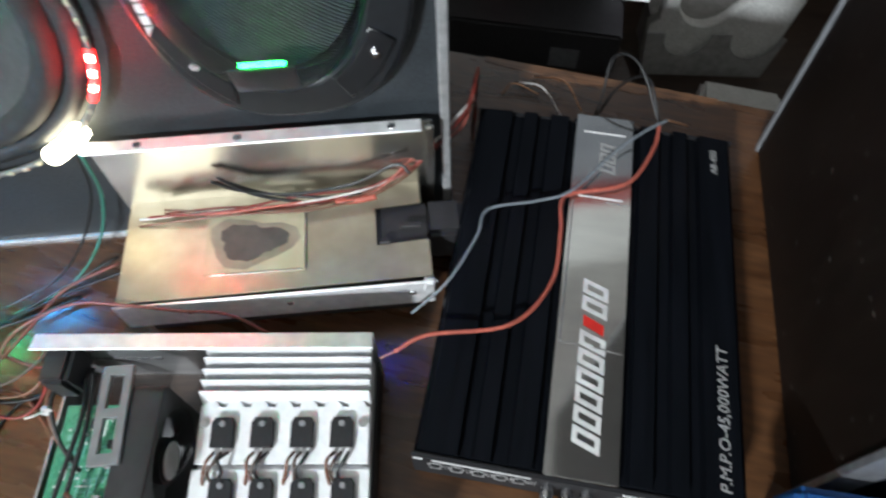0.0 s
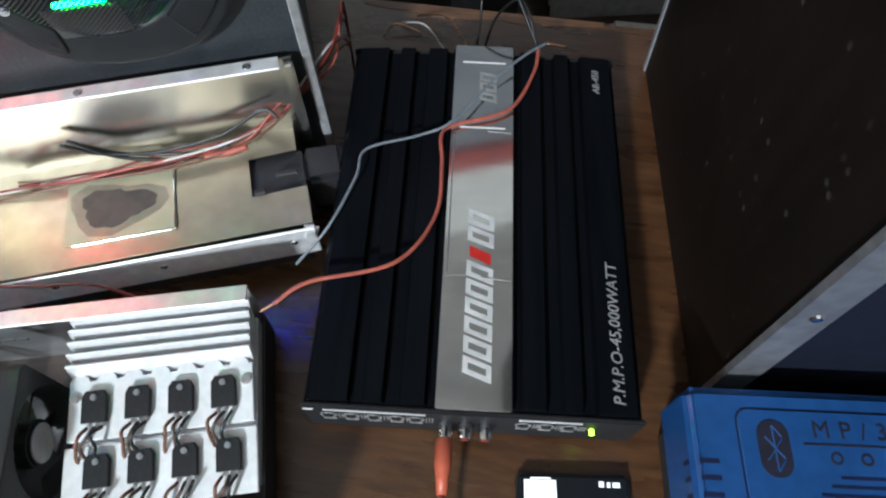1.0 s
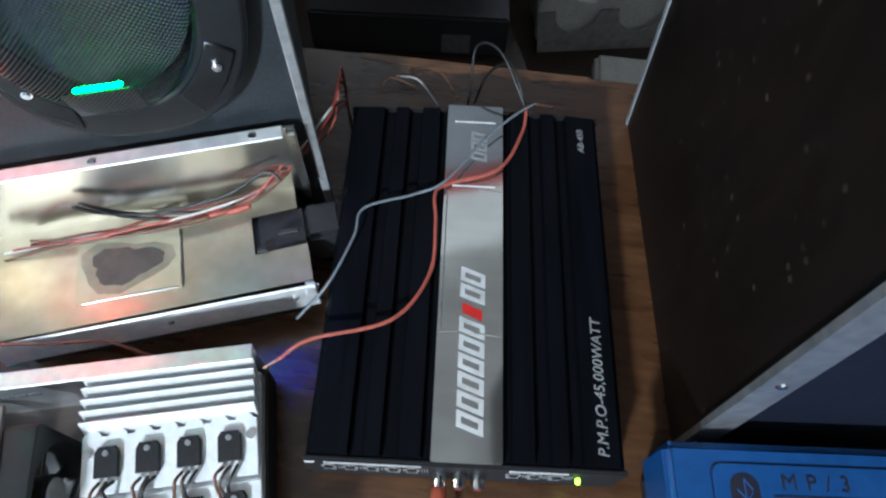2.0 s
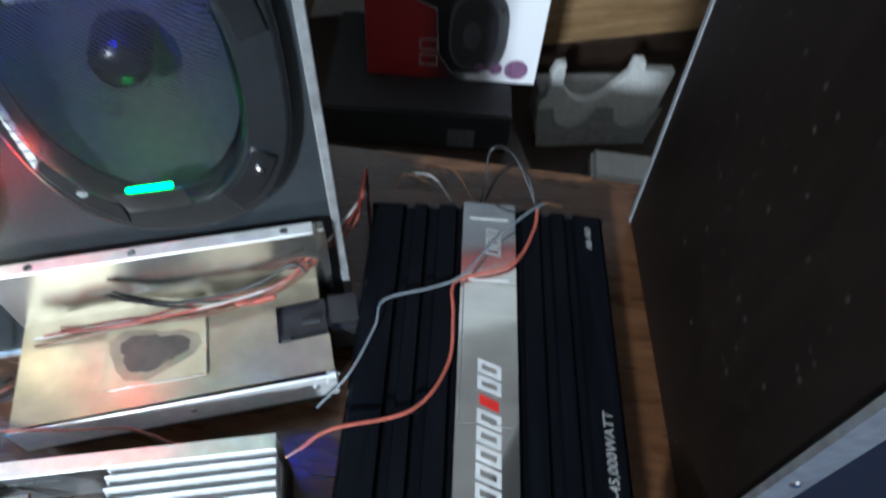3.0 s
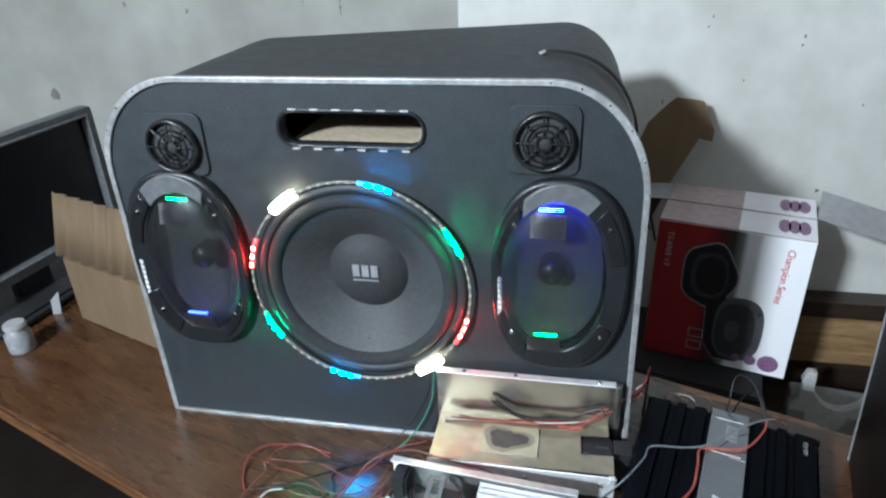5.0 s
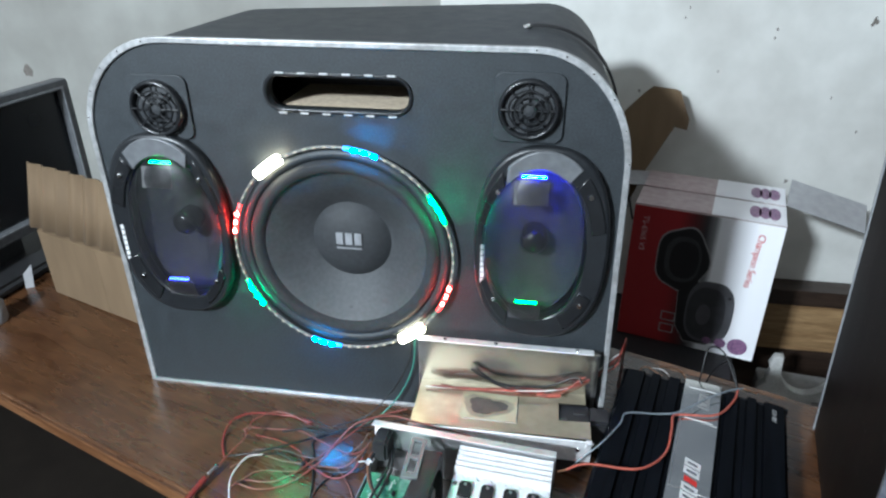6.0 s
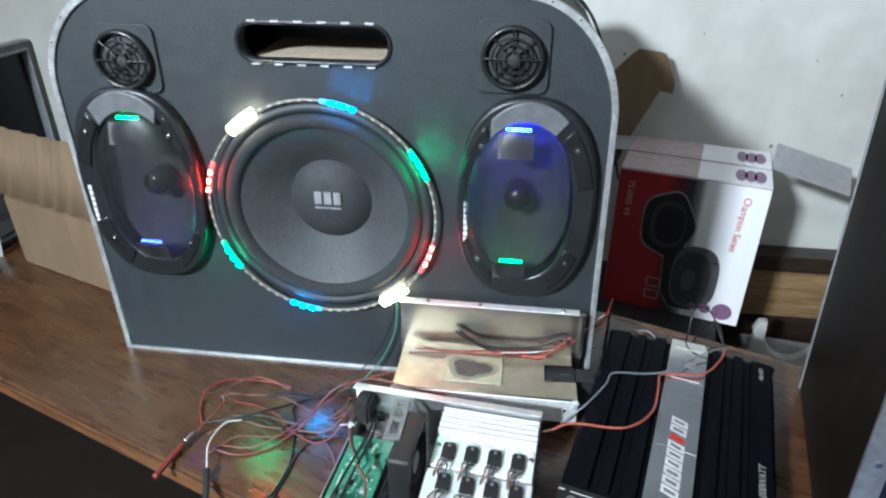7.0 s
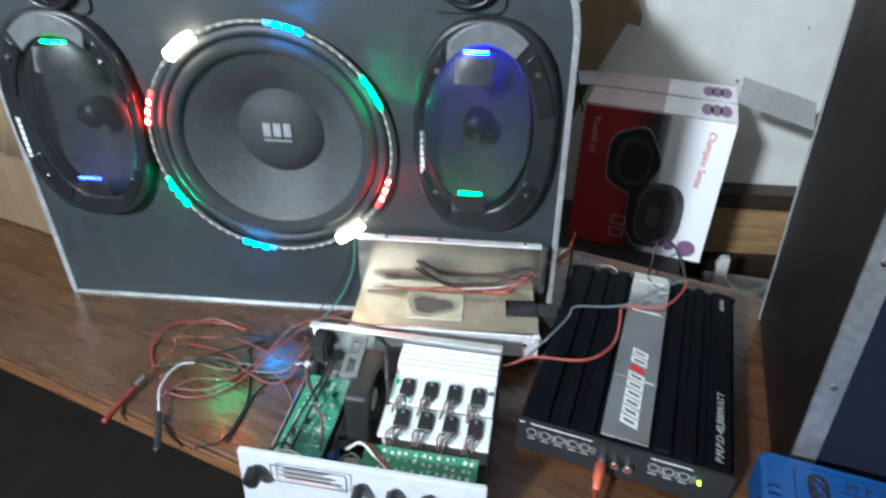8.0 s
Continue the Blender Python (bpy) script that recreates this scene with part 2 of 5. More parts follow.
PINK_PRINT = mat("violet_badge_print", (0.36, 0.18, 0.30), (0.12, 0.07, 0.16), rough=0.4, scale=260, bump=0.0)
FOAM = mat("white_foam_packing", (0.62, 0.62, 0.60), rough=0.9, scale=300, bump=0.3)
FOAM_GREY = mat("grey_card_sleeve", (0.29, 0.285, 0.28), rough=0.8, scale=60, bump=0.1)
PANEL_BROWN = speckled_mat("dark_brown_specked_panel", (0.0100, 0.0066, 0.0050), (0.070, 0.062, 0.054), 0.019, 0.12, 0.45)
CAB_FRONT = mat("dark_blue_black_cloth", (0.006, 0.009, 0.021), (0.004, 0.006, 0.014), rough=0.85, scale=600, bump=0.4, spec=0.15)
BLUE = mat("blue_plastic", (0.014, 0.072, 0.235), (0.011, 0.058, 0.20), rough=0.38, scale=140, bump=0.06, wear=0.1)
BLUE_DARK = mat("dark_blue_groove", (0.004, 0.010, 0.05), rough=0.5, scale=80, bump=0.0)
PCB = mat("green_circuit_board", (0.075, 0.27, 0.155), (0.045, 0.20, 0.115), rough=0.32, scale=420, bump=0.1, contrast=(0.45, 0.55))
PCB_TRACK = mat("pale_board_track", (0.16, 0.42, 0.33), rough=0.35, scale=200, bump=0.05)
SOLDER = mat("solder", (0.85, 0.85, 0.84), rough=0.35, metal=0.45, scale=60, bump=0.0)
BRACKET = mat("grey_beige_plastic", (0.19, 0.20, 0.205), rough=0.5, scale=60, bump=0.05)
BEIGE = mat("beige_plastic", (0.46, 0.38, 0.25), rough=0.5, scale=60, bump=0.05)
PANEL_WHITE = mat("white_face_panel", (0.62, 0.64, 0.70), (0.55, 0.57, 0.63), rough=0.4, metal=0.2, scale=50, bump=0.03)
RED_WIRE = mat("red_wire", (0.44, 0.105, 0.072), rough=0.42, scale=200, bump=0.0)
LEAD_RED = mat("faded_red_wire", (0.20, 0.056, 0.042), rough=0.42, scale=200, bump=0.0)
DARK_RED_WIRE = mat("dark_red_wire", (0.22, 0.03, 0.022), rough=0.42, scale=200, bump=0.0)
BLACK_WIRE = mat("black_wire", (0.014, 0.014, 0.015), rough=0.4, scale=200, bump=0.0)
GREY_WIRE = mat("grey_wire", (0.20, 0.23, 0.26), rough=0.4, scale=200, bump=0.0)
WHITE_WIRE = mat("white_wire", (0.7, 0.68, 0.66), rough=0.4, scale=200, bump=0.0)
BROWN_WIRE = mat("brown_wire", (0.16, 0.07, 0.04), rough=0.4, scale=200, bump=0.0)
LEAD_BROWN = mat("dark_brown_lead", (0.085, 0.055, 0.042), rough=0.45, scale=200, bump=0.0)
GREEN_WIRE = mat("green_wire", (0.05, 0.22, 0.16), rough=0.4, scale=200, bump=0.0)
COPPER = mat("bare_copper", (0.7, 0.38, 0.22), rough=0.3, metal=1.0, scale=200, bump=0.0)
ORANGE = mat("orange_plug", (0.56, 0.12, 0.065), rough=0.4, scale=100, bump=0.0)
PASTE = mat("dark_thermal_paste", (0.035, 0.033, 0.03), (0.07, 0.065, 0.055), rough=0.6, scale=60, bump=0.2)
GREASE = mat("greasy_film", (0.24, 0.23, 0.16), (0.18, 0.17, 0.12), rough=0.4, scale=90, bump=0.15)
MICA = mat("mica_film", (0.42, 0.40, 0.28), (0.34, 0.33, 0.22), rough=0.22, scale=50, bump=0.05)
SCREEN = mat("black_screen", (0.010, 0.012, 0.016), rough=0.25, scale=40, bump=0.0)
TUBE_CLEAR = mat("milky_led_strip", (0.20, 0.20, 0.19), rough=0.35, scale=80, bump=0.0)
LED_OFF = mat("unlit_led", (0.5, 0.46, 0.36), rough=0.3, scale=80, bump=0.0)
LED_WHITE = mat("lit_white_led", (1, 1, 1), emit=(1.0, 0.88, 0.60), power=800.0, bump=0.0)
LED_RED = mat("lit_red_led", (1, 0.2, 0.2), emit=(1.0, 0.03, 0.02), power=800.0, bump=0.0)
LED_GREEN = mat("lit_green_led", (0.2, 1, 0.6), emit=(0.005, 1.0, 0.30), power=700.0, bump=0.0)
LED_BLUE = mat("lit_blue_led", (0.2, 0.5, 1), emit=(0.008, 0.36, 1.0), power=800.0, bump=0.0)
GLOW_W = mat("white_led_bloom", (1, 1, 1), emit=(1.0, 0.86, 0.58), power=27.0, bump=0.0)
GLOW_R = mat("red_led_bloom", (1, 0.2, 0.2), emit=(1.0, 0.02, 0.02), power=4.5, bump=0.0)
GLOW_G = mat("green_led_bloom", (0.2, 1, 0.6), emit=(0.001, 1.0, 0.15), power=4.0, bump=0.0)
GLOW_B = mat("blue_led_bloom", (0.2, 0.5, 1), emit=(0.001, 0.26, 1.0), power=4.5, bump=0.0)
GLOW_BLUE = mat("blue_speaker_led", (0.2, 0.2, 1), emit=(0.012, 0.02, 1.0), power=1050.0, bump=0.0)
GLOW_GREEN = mat("green_speaker_led", (0.3, 1, 0.3), emit=(0.04, 1.0, 0.09), power=62.0, bump=0.0)
GLOW_BLUE_LOW = mat("dim_blue_speaker_led", (0.2, 0.2, 1), emit=(0.02, 0.035, 1.0), power=80.0, bump=0.0)
GLOW_GREEN_UP = mat("upper_green_speaker_led", (0.3, 1, 0.3), emit=(0.05, 1.0, 0.12), power=75.0, bump=0.0)
PILOT = mat("pilot_led", (0.6, 1, 0.1), emit=(0.45, 1.0, 0.05), power=6.0, bump=0.0)
DISPLAY = mat("lit_display", (0.9, 0.9, 0.9), emit=(0.95, 0.97, 1.0), power=1.2, bump=0.0)


# ---- builders ----
def link(name, bm, material, parent=None, label="", smooth=False):
    bmesh.ops.recalc_face_normals(bm, faces=bm.faces)
    me = bpy.data.meshes.new(name)
    bm.to_mesh(me)
    bm.free()
    if smooth:
        for f in me.polygons:
            f.use_smooth = True
    me.materials.append(material)
    ob = new(name, me)
    ob.parent = parent
    if label:
        ob["label"] = label
    return ob


def part(name, bm, material, parent, label="", smooth=False):
    return link(name, bm, material, parent, label, smooth)


def thing(name, m, label, category, group="", kind=""):
    ob = new(name)
    ob.empty_display_size = 0.02
    ob.matrix_world = m
    return tagged(ob, label, category, group, kind)


def box(x0, x1, y0, y1, z0, z1, bevel=0.0, seg=2):
    bm = bmesh.new()
    bmesh.ops.create_cube(bm, size=1)
    for v in bm.verts:
        v.co = ((x0 + x1) / 2 + v.co.x * (x1 - x0), (y0 + y1) / 2 + v.co.y * (y1 - y0), (z0 + z1) / 2 + v.co.z * (z1 - z0))
    if bevel:
        bmesh.ops.bevel(bm, geom=bm.edges[:], offset=bevel, segments=seg, affect="EDGES", clamp_overlap=True)
    return bm


def join(*bms):
    out = bmesh.new()
    me = bpy.data.meshes.new("tmp")
    for b in bms:
        b.to_mesh(me)
        b.free()
        out.from_mesh(me)
    bpy.data.meshes.remove(me)
    return out


def moved(bm, m):
    bmesh.ops.transform(bm, matrix=m, verts=bm.verts)
    return bm


def cyl(r, h, seg=24, r2=None, bevel=0.0):
    """A round bar from z 0 to z h."""
    bm = bmesh.new()
    bmesh.ops.create_cone(bm, cap_ends=True, segments=seg, radius1=r, radius2=r if r2 is None else r2, depth=h)
    moved(bm, Matrix.Translation((0, 0, h / 2)))
    if bevel:
        bmesh.ops.bevel(bm, geom=[e for e in bm.edges if abs(e.verts[0].co.z - e.verts[1].co.z) < 1e-6], offset=bevel, segments=2, affect="EDGES")
    return bm


def lathe(profile, seg=64, sx=1.0, sy=1.0):
    """Turn (radius, height) pairs round the z axis."""
    bm = bmesh.new()
    rings = []
    for r, h in profile:
        if r < 1e-6:
            rings.append([bm.verts.new((0, 0, h))])
        else:
            rings.append([bm.verts.new((sx * r * math.cos(2 * math.pi * i / seg), sy * r * math.sin(2 * math.pi * i / seg), h)) for i in range(seg)])
    for a, b in zip(rings, rings[1:]):
        for i in range(seg):
            j = (i + 1) % seg
            if len(a) == 1:
                bm.faces.new((a[0], b[i], b[j]))
            elif len(b) == 1:
                bm.faces.new((a[i], a[j], b[0]))
            else:
                bm.faces.new((a[i], a[j], b[j], b[i]))
    return bm


def plate(outlines, depth, bevel=0.0):
    """A flat plate in the xy plane from z 0 to z depth; the first outline is its edge, the others are holes."""
    cu = bpy.data.curves.new("tmp", "CURVE")
    cu.dimensions, cu.fill_mode = "2D", "BOTH"
    cu.extrude, cu.bevel_depth, cu.bevel_resolution = max(depth / 2 - bevel, 1e-5), bevel, 1
    for pts in outlines:
        sp = cu.splines.new("POLY")
        sp.points.add(len(pts) - 1)
        for q, (x, y) in zip(sp.points, pts):
            q.co = (x, y, 0, 1)
        sp.use_cyclic_u = True
    ob = bpy.data.objects.new("tmp", cu)
    me = bpy.data.meshes.new_from_object(ob)
    bm = bmesh.new()
    bm.from_mesh(me)
    bpy.data.objects.remove(ob)
    bpy.data.curves.remove(cu)
    bpy.data.meshes.remove(me)
    bmesh.ops.remove_doubles(bm, verts=bm.verts, dist=1e-6)
    return moved(bm, Matrix.Translation((0, 0, depth / 2)))


def letters(text, size, depth=0.0003, shear=0.0, space=1.0):
    """A line of writing in the xy plane, starting at the origin."""
    cu = bpy.data.curves.new("tmp", "FONT")
    cu.body, cu.size, cu.extrude, cu.shear, cu.space_character = text, size, depth, shear, space
    cu.resolution_u = 3
    ob = bpy.data.objects.new("tmp", cu)
    me = bpy.data.meshes.new_from_object(ob)
    bm = bmesh.new()
    bm.from_mesh(me)
    bpy.data.objects.remove(ob)
    bpy.data.curves.remove(cu)
    bpy.data.meshes.remove(me)
    return bm


def spline(pts, n=8):
    """A smooth line through the points."""
    p = [Vector(q) for q in pts]
    p = [p[0] * 2 - p[1]] + p + [p[-1] * 2 - p[-2]]
    out = []
    for i in range(1, len(p) - 2):
        for k in range(n):
            t = k / n
            a, b, c, d = p[i - 1], p[i], p[i + 1], p[i + 2]
            out.append(0.5 * ((2 * b) + (c - a) * t + (2 * a - 5 * b + 4 * c - d) * t * t + (3 * b - a - 3 * c + d) * t ** 3))
    out.append(p[-2])
    return out


def sweep(pts, r, seg=8, smooth=8, closed=False):
    """A round cord along a smooth line."""
    line = spline(pts, smooth) if smooth else [Vector(q) for q in pts]
    bm = bmesh.new()
    rings, up = [], None
    n = len(line)
    for i, q in enumerate(line):
        if closed:
            d = (line[(i + 1) % n] - line[i - 1]).normalized()
        else:
            d = (line[min(i + 1, n - 1)] - line[max(i - 1, 0)]).normalized()
        if up is None:
            up = d.orthogonal().normalized()
        up = (up - d * up.dot(d)).normalized()
        side = d.cross(up)
        rings.append([bm.verts.new(q + r * (math.cos(2 * math.pi * k / seg) * up + math.sin(2 * math.pi * k / seg) * side)) for k in range(seg)])
    pairs = list(zip(rings, rings[1:])) + ([(rings[-1], rings[0])] if closed else [])
    for a, b in pairs:
        for k in range(seg):
            bm.faces.new((a[k], a[(k + 1) % seg], b[(k + 1) % seg], b[k]))
    if not closed:
        bm.faces.new(rings[0])
        bm.faces.new(rings[-1])
    return bm


def extrude_profile(xz, y0, y1):
    """A bar with the section xz from y0 to y1."""
    bm = bmesh.new()
    a = [bm.verts.new((x, y0, z)) for x, z in xz]
    b = [bm.verts.new((x, y1, z)) for x, z in xz]
    n = len(xz)
    for i in range(n):
        bm.faces.new((a[i], a[(i + 1) % n], b[(i + 1) % n], b[i]))
    bm.faces.new(a)
    bm.faces.new(b)
    return bm


def round_rect(w, h, r, n=6, cx=0.0, cy=0.0):
    pts = []
    for qx, qy, a0 in ((1, 1, 0), (-1, 1, 90), (-1, -1, 180), (1, -1, 270)):
        for i in range(n + 1):
            a = radians(a0 + 90 * i / n)
            pts.append((cx + qx * (w / 2 - r) + r * math.cos(a), cy + qy * (h / 2 - r) + r * math.sin(a)))
    return pts


def slant_bars(count, pitch, width, height, lean, depth=0.0003, red=()):
    """Rows of slanted blocks that stand in for a brand mark. Gives the plain ones and the marked ones."""
    plain, marked = [], []
    for i in range(count):
        x = i * pitch
        ring = [(x, 0), (x + width, 0), (x + width + lean, height), (x + lean, height)]
        if i in red:
            ring = [(x + width * 0.1, height * 0.1), (x + width * 0.8, height * 0.1), (x + width * 0.8 + lean, height * 0.9), (x + width * 0.1 + lean, height * 0.9)]
            marked.append(plate([ring], depth))
        else:
            t = width * 0.30
            k = lean / height
            inner = [(x + t + k * t, t), (x + width - t + k * t, t), (x + width - t + lean - k * t, height - t), (x + t + lean - k * t, height - t)]
            plain.append(plate([ring, inner], depth))
    return plain, marked


FRONT = Matrix(((1, 0, 0, 0), (0, 0, -1, 0), (0, 1, 0, 0), (0, 0, 0, 1)))  # plan x, y become x, z; height becomes -y


# ---- the room ----
def room():
    s = lambda nm, bm, m, lab, cat: tagged(link(nm, bm, m), lab, cat, kind="structure")
    s("wall_north", box(-0.03, 2.4, 0.86, 1.0, -0.8, 0.70), WALL, "white plastered wall with small dirt marks", "wall")
    # out of view: grey wall band and red beam added for the silver strip's reflection
    s("wall_north_upper", box(-0.03, 2.4, 0.86, 1.0, 0.70, 1.34), WALL_GREY, "grey upper wall, out of view", "wall")
    s("wall_beam", box(-2.6, 2.4, 0.84, 1.0, 1.34, 1.45), BEAM_RED, "red beam under the ceiling, out of view", "trim")
    s("wall_north_top", box(-2.6, 2.4, 0.86, 1.0, 1.45, 1.9), WALL, "white plaster above the beam", "wall")
    s("wall_north_west", box(-2.6, -0.03, 0.885, 1.0, -0.8, 1.34), WALL_DARKER, "darker off-white plastered wall with stains", "wall")
    # unseen walls added to close the room; their tone sets the bounced light
    s("wall_west", box(-2.7, -2.6, -2.3, 1.0, -0.8, 1.9), ROOM_BOUNCE, "plain side wall out of view, toned for bounced light", "wall")
    s("wall_east", box(2.4, 2.5, -2.3, 1.0, -0.8, 1.9), ROOM_BOUNCE, "plain side wall out of view, toned for bounced light", "wall")
    s("wall_south", box(-2.7, 2.5, -2.4, -2.3, -0.8, 1.9), ROOM_BOUNCE, "plain unseen wall behind the camera, toned for bounced light", "wall")
    s("floor", box(-2.7, 2.5, -2.4, 1.0, -0.85, -0.75), FLOOR, "dark cement floor", "floor")
    s("ceiling", box(-2.7, 2.5, -2.4, 1.0, 1.9, 1.95), CEIL, "plain pale ceiling", "ceiling")


room()


def marks():
    rnd = random.Random(4)
    spots = [(0.518, 0.434, 3), (0.706, 0.393, 3), (0.435, 0.251, 4), (0.895, 0.414, 8), (0.704, 0.375, 3), (0.512, 0.413, 3), (0.922, 0.176, 3),
             (0.60, 0.30, 2), (0.85, 0.25, 2), (0.80, 0.05, 5), (0.86, 0.02, 3), (0.33, 0.52, 2), (-0.882, 0.469, 5), (-0.714, 0.452, 5), (-1.158, 0.239, 14), (-0.402, 0.49, 4), (-0.315, 0.457, 4)]
    for x, z, size in spots:
        r = size * 0.00085
        y = 0.8596 if x > -0.03 else 0.8846
        tall = rnd.uniform(1.0, 1.9)
        pts = [(r * rnd.uniform(0.4, 1.3) * math.cos(a), tall * r * rnd.uniform(0.4, 1.4) * math.sin(a)) for a in [k * math.pi / 5 for k in range(10)]]
        ob = link("wall_mark", moved(plate([pts], 0.0006), Matrix.Translation((x, y, z)) @ FRONT), STAIN)
        tagged(ob, "small dark chip in the white plaster", "wall mark", "marks on the wall", "structure")
    for k, (x, z0, z1) in enumerate(((-0.405, 0.46, 0.60), (-0.318, 0.44, 0.55))):
        pts = [(x + rnd.uniform(-0.004, 0.004), 0.8846, z0 + (z1 - z0) * i / 5) for i in range(6)]
        tagged(link("wall_crack", sweep(pts, 0.0008, 5, 3), STAIN), "thin dark crack in the plaster", "wall mark", "marks on the wall", "structure")
    tagged(link("wall_trim", box(-2.0, -0.915, 0.870, 0.884, 0.5165, 0.5225), DARK_WOOD), "thin dark strip along the wall", "trim", kind="structure")


marks()


# ---- the table ----
def table():
    m = pose(0, 0, 0, 0, 0, -20)
    t = thing("table", m, "long red-brown varnished wooden table with a worn front edge", "table")
    y0, y1 = -0.236, 0.292
    part("tabletop", box(-1.7, 0.95, y0 - 0.006, y1 + 0.004, -0.032, 0.0, 0.005, 3), TABLE, t)
    part("front_edge", box(-1.7, 0.95, y0 - 0.0068, y0, -0.026, -0.007, 0.0006, 1), TABLE_EDGE, t, "worn pale front edging")
    part("back_edge", box(-1.7, 0.95, y1, y1 + 0.0048, -0.026, -0.006, 0.0006, 1), TABLE_EDGE, t, "worn pale back edging")
    rnd = random.Random(21)
    xs = [0.295 + 0.0125 * i for i in range(19)]
    worn = [(x, y1 - 0.006 - 0.009 * math.sin(math.pi * i / 18) * rnd.uniform(0.4, 1.2)) for i, x in enumerate(xs)]
    part("worn_patch", moved(plate([worn + [(xs[-1], y1 + 0.0005), (xs[0], y1 + 0.0005)]], 0.0006), Matrix.Translation((0, 0, -0.0001))), TABLE_EDGE, t, "worn pale patch along the back edge")
    part("apron", box(-1.62, 0.9, y0 + 0.16, y0 + 0.18, -0.12, -0.031), TABLE, t)
    for x in (-1.6, 0.85):
        for y in (y0 + 0.03, y1 - 0.08):
            part("leg", box(x, x + 0.05, y, y + 0.05, -0.75, -0.031, 0.004), TABLE, t)


table()


# ---- the speaker cabinet ----
W, H = 0.324, 0.489


def cabinet_outline(inset=0.0):
    """Upright front with a flat foot and rounded shoulders."""
    w, h = W - inset, H - inset
    pts = [(-w, inset), (w, inset)]
    w0, w = w, w - 0.008
    rx, rz = 0.108 - inset * 0.5, 0.130
    for i in range(17):
        a = radians(90 * i / 16)
        pts.append((w - rx + rx * math.cos(a), h - rz + rz * math.sin(a)))
    w = w0
    rx, rz = 0.112 - inset * 0.5, 0.115
    for i in range(17):
        a = radians(90 + 90 * i / 16)
        pts.append((-w + rx + rx * math.cos(a), h - rz + rz * math.sin(a)))
    return pts


def ring_pts(cx, cz, r, n=48):
    return [(cx + r * math.cos(2 * math.pi * i / n), cz + r * math.sin(2 * math.pi * i / n)) for i in range(n)]


SUB = (-0.014, 0.238)
SLOT = (-0.010, 0.4335)


def oval(cx, cz, rx, rz, n=56, e=2.5):
    pts = []
    for i in range(n):
        a = 2 * math.pi * i / n
        c, s = math.cos(a), math.sin(a)
        pts.append((cx + rx * math.copysign(abs(c) ** (2 / e), c), cz + rz * math.copysign(abs(s) ** (2 / e), s)))
    return pts


def six_by_nine(cab, cx, cz, top_led, low_led, flip):
    """An oval speaker with a black housing, a domed mesh grille and two lit corners."""
    sx = -1 if flip else 1
    lx = -0.0665 if flip else -0.0668
    body = part("oval_speaker", moved(plate([oval(0, 0, 0.0735, 0.119), oval(-0.008 * sx, 0, 0.061, 0.099)], 0.016, 0.004), FRONT), HOUSING, cab, "gloss black oval speaker lit from inside")
    body.location = (cx, 0, cz)
    ox = -0.008 * sx
    part("bowl", moved(lathe([(1.0, 0.0), (0.62, -0.016), (0.3, -0.03), (0.0, -0.031)], 48, 0.06, 0.098), Matrix.Translation((ox, 0.004, 0)) @ FRONT), BOWL, body, "dark paper cone", True)
    part("centre_pod", moved(lathe([(0.016, -0.028), (0.016, -0.004), (0.012, 0.002), (0, 0.004)], 24), Matrix.Translation((ox, 0, 0)) @ FRONT), GLOSS_BLACK, body, smooth=True)
    prof = [(math.cos(radians(a)), 0.015 + 0.020 * math.sin(radians(a))) for a in range(0, 91, 9)]
    bm = lathe(prof[:-1] + [(0, 0.035)], 56, 0.0605, 0.0985)
    part("grille", moved(bm, Matrix.Translation((ox, 0, 0)) @ FRONT), GRILLE, body, "domed black perforated grille", True)
    arc = [(0.0735 * 0.995 * math.cos(radians(a)), 0.119 * 0.995 * math.sin(radians(a))) for a in range(58, 128, 5)]
    inn = [(0.063 * math.cos(radians(a)) + ox * 0.6, 0.099 * math.sin(radians(a))) for a in range(125, 55, -5)]
    part("badge", moved(plate([arc + inn], 0.019, 0.0015), FRONT), DIM_BADGE, body, "satin grey arched badge")
    for dz in (0.073, -0.082):
        part("sticker", moved(box(-0.019, 0.019, -0.0006, 0.0006, -0.013, 0.013), Matrix.Translation((ox - 0.006, -0.0255 if dz > 0 else -0.0215, dz)) @ pose(0, 0, 0, -14 if dz > 0 else 18)), STICKER, body, "pale paper sticker")
    for dz, m in ((0.0895, top_led), (-0.066, low_led)):
        part("led_bar", moved(box(-0.013, 0.013, -0.001, 0.001, -0.0011, 0.0011), Matrix.Translation((ox - 0.004, -0.0262 if dz < 0 else -0.0165, dz))), m, body, "lit coloured bar")
    for a0, a1 in ((-62, -32), (14, 50), (130, 164), (204, 240)):
        outer = [(0.0733 * math.cos(radians(a)), 0.1187 * math.sin(radians(a))) for a in np.linspace(a0, a1, 8)]
        inner = [(0.0635 * math.cos(radians(a)) + ox * 0.5, 0.1015 * math.sin(radians(a))) for a in np.linspace(a1, a0, 8)]
        part("lug", moved(plate([outer + inner], 0.0185, 0.0012), FRONT), GLOSS_BLACK, body, "gloss black lug")
    for a in (40, 140, 220, 320):
        part("screw", moved(cyl(0.003, 0.004, 10, bevel=0.001), Matrix.Translation((0.067 * math.cos(radians(a)), -0.0175, 0.109 * math.sin(radians(a)))) @ FRONT), CHROME, body)
    for k in range(7):
        part("brand_mark", box(lx - 0.0022, lx + 0.0022, -0.0172, -0.0158, -0.004 - 0.0075 * k, 0.0015 - 0.0075 * k), WHITE_PRINT, body)


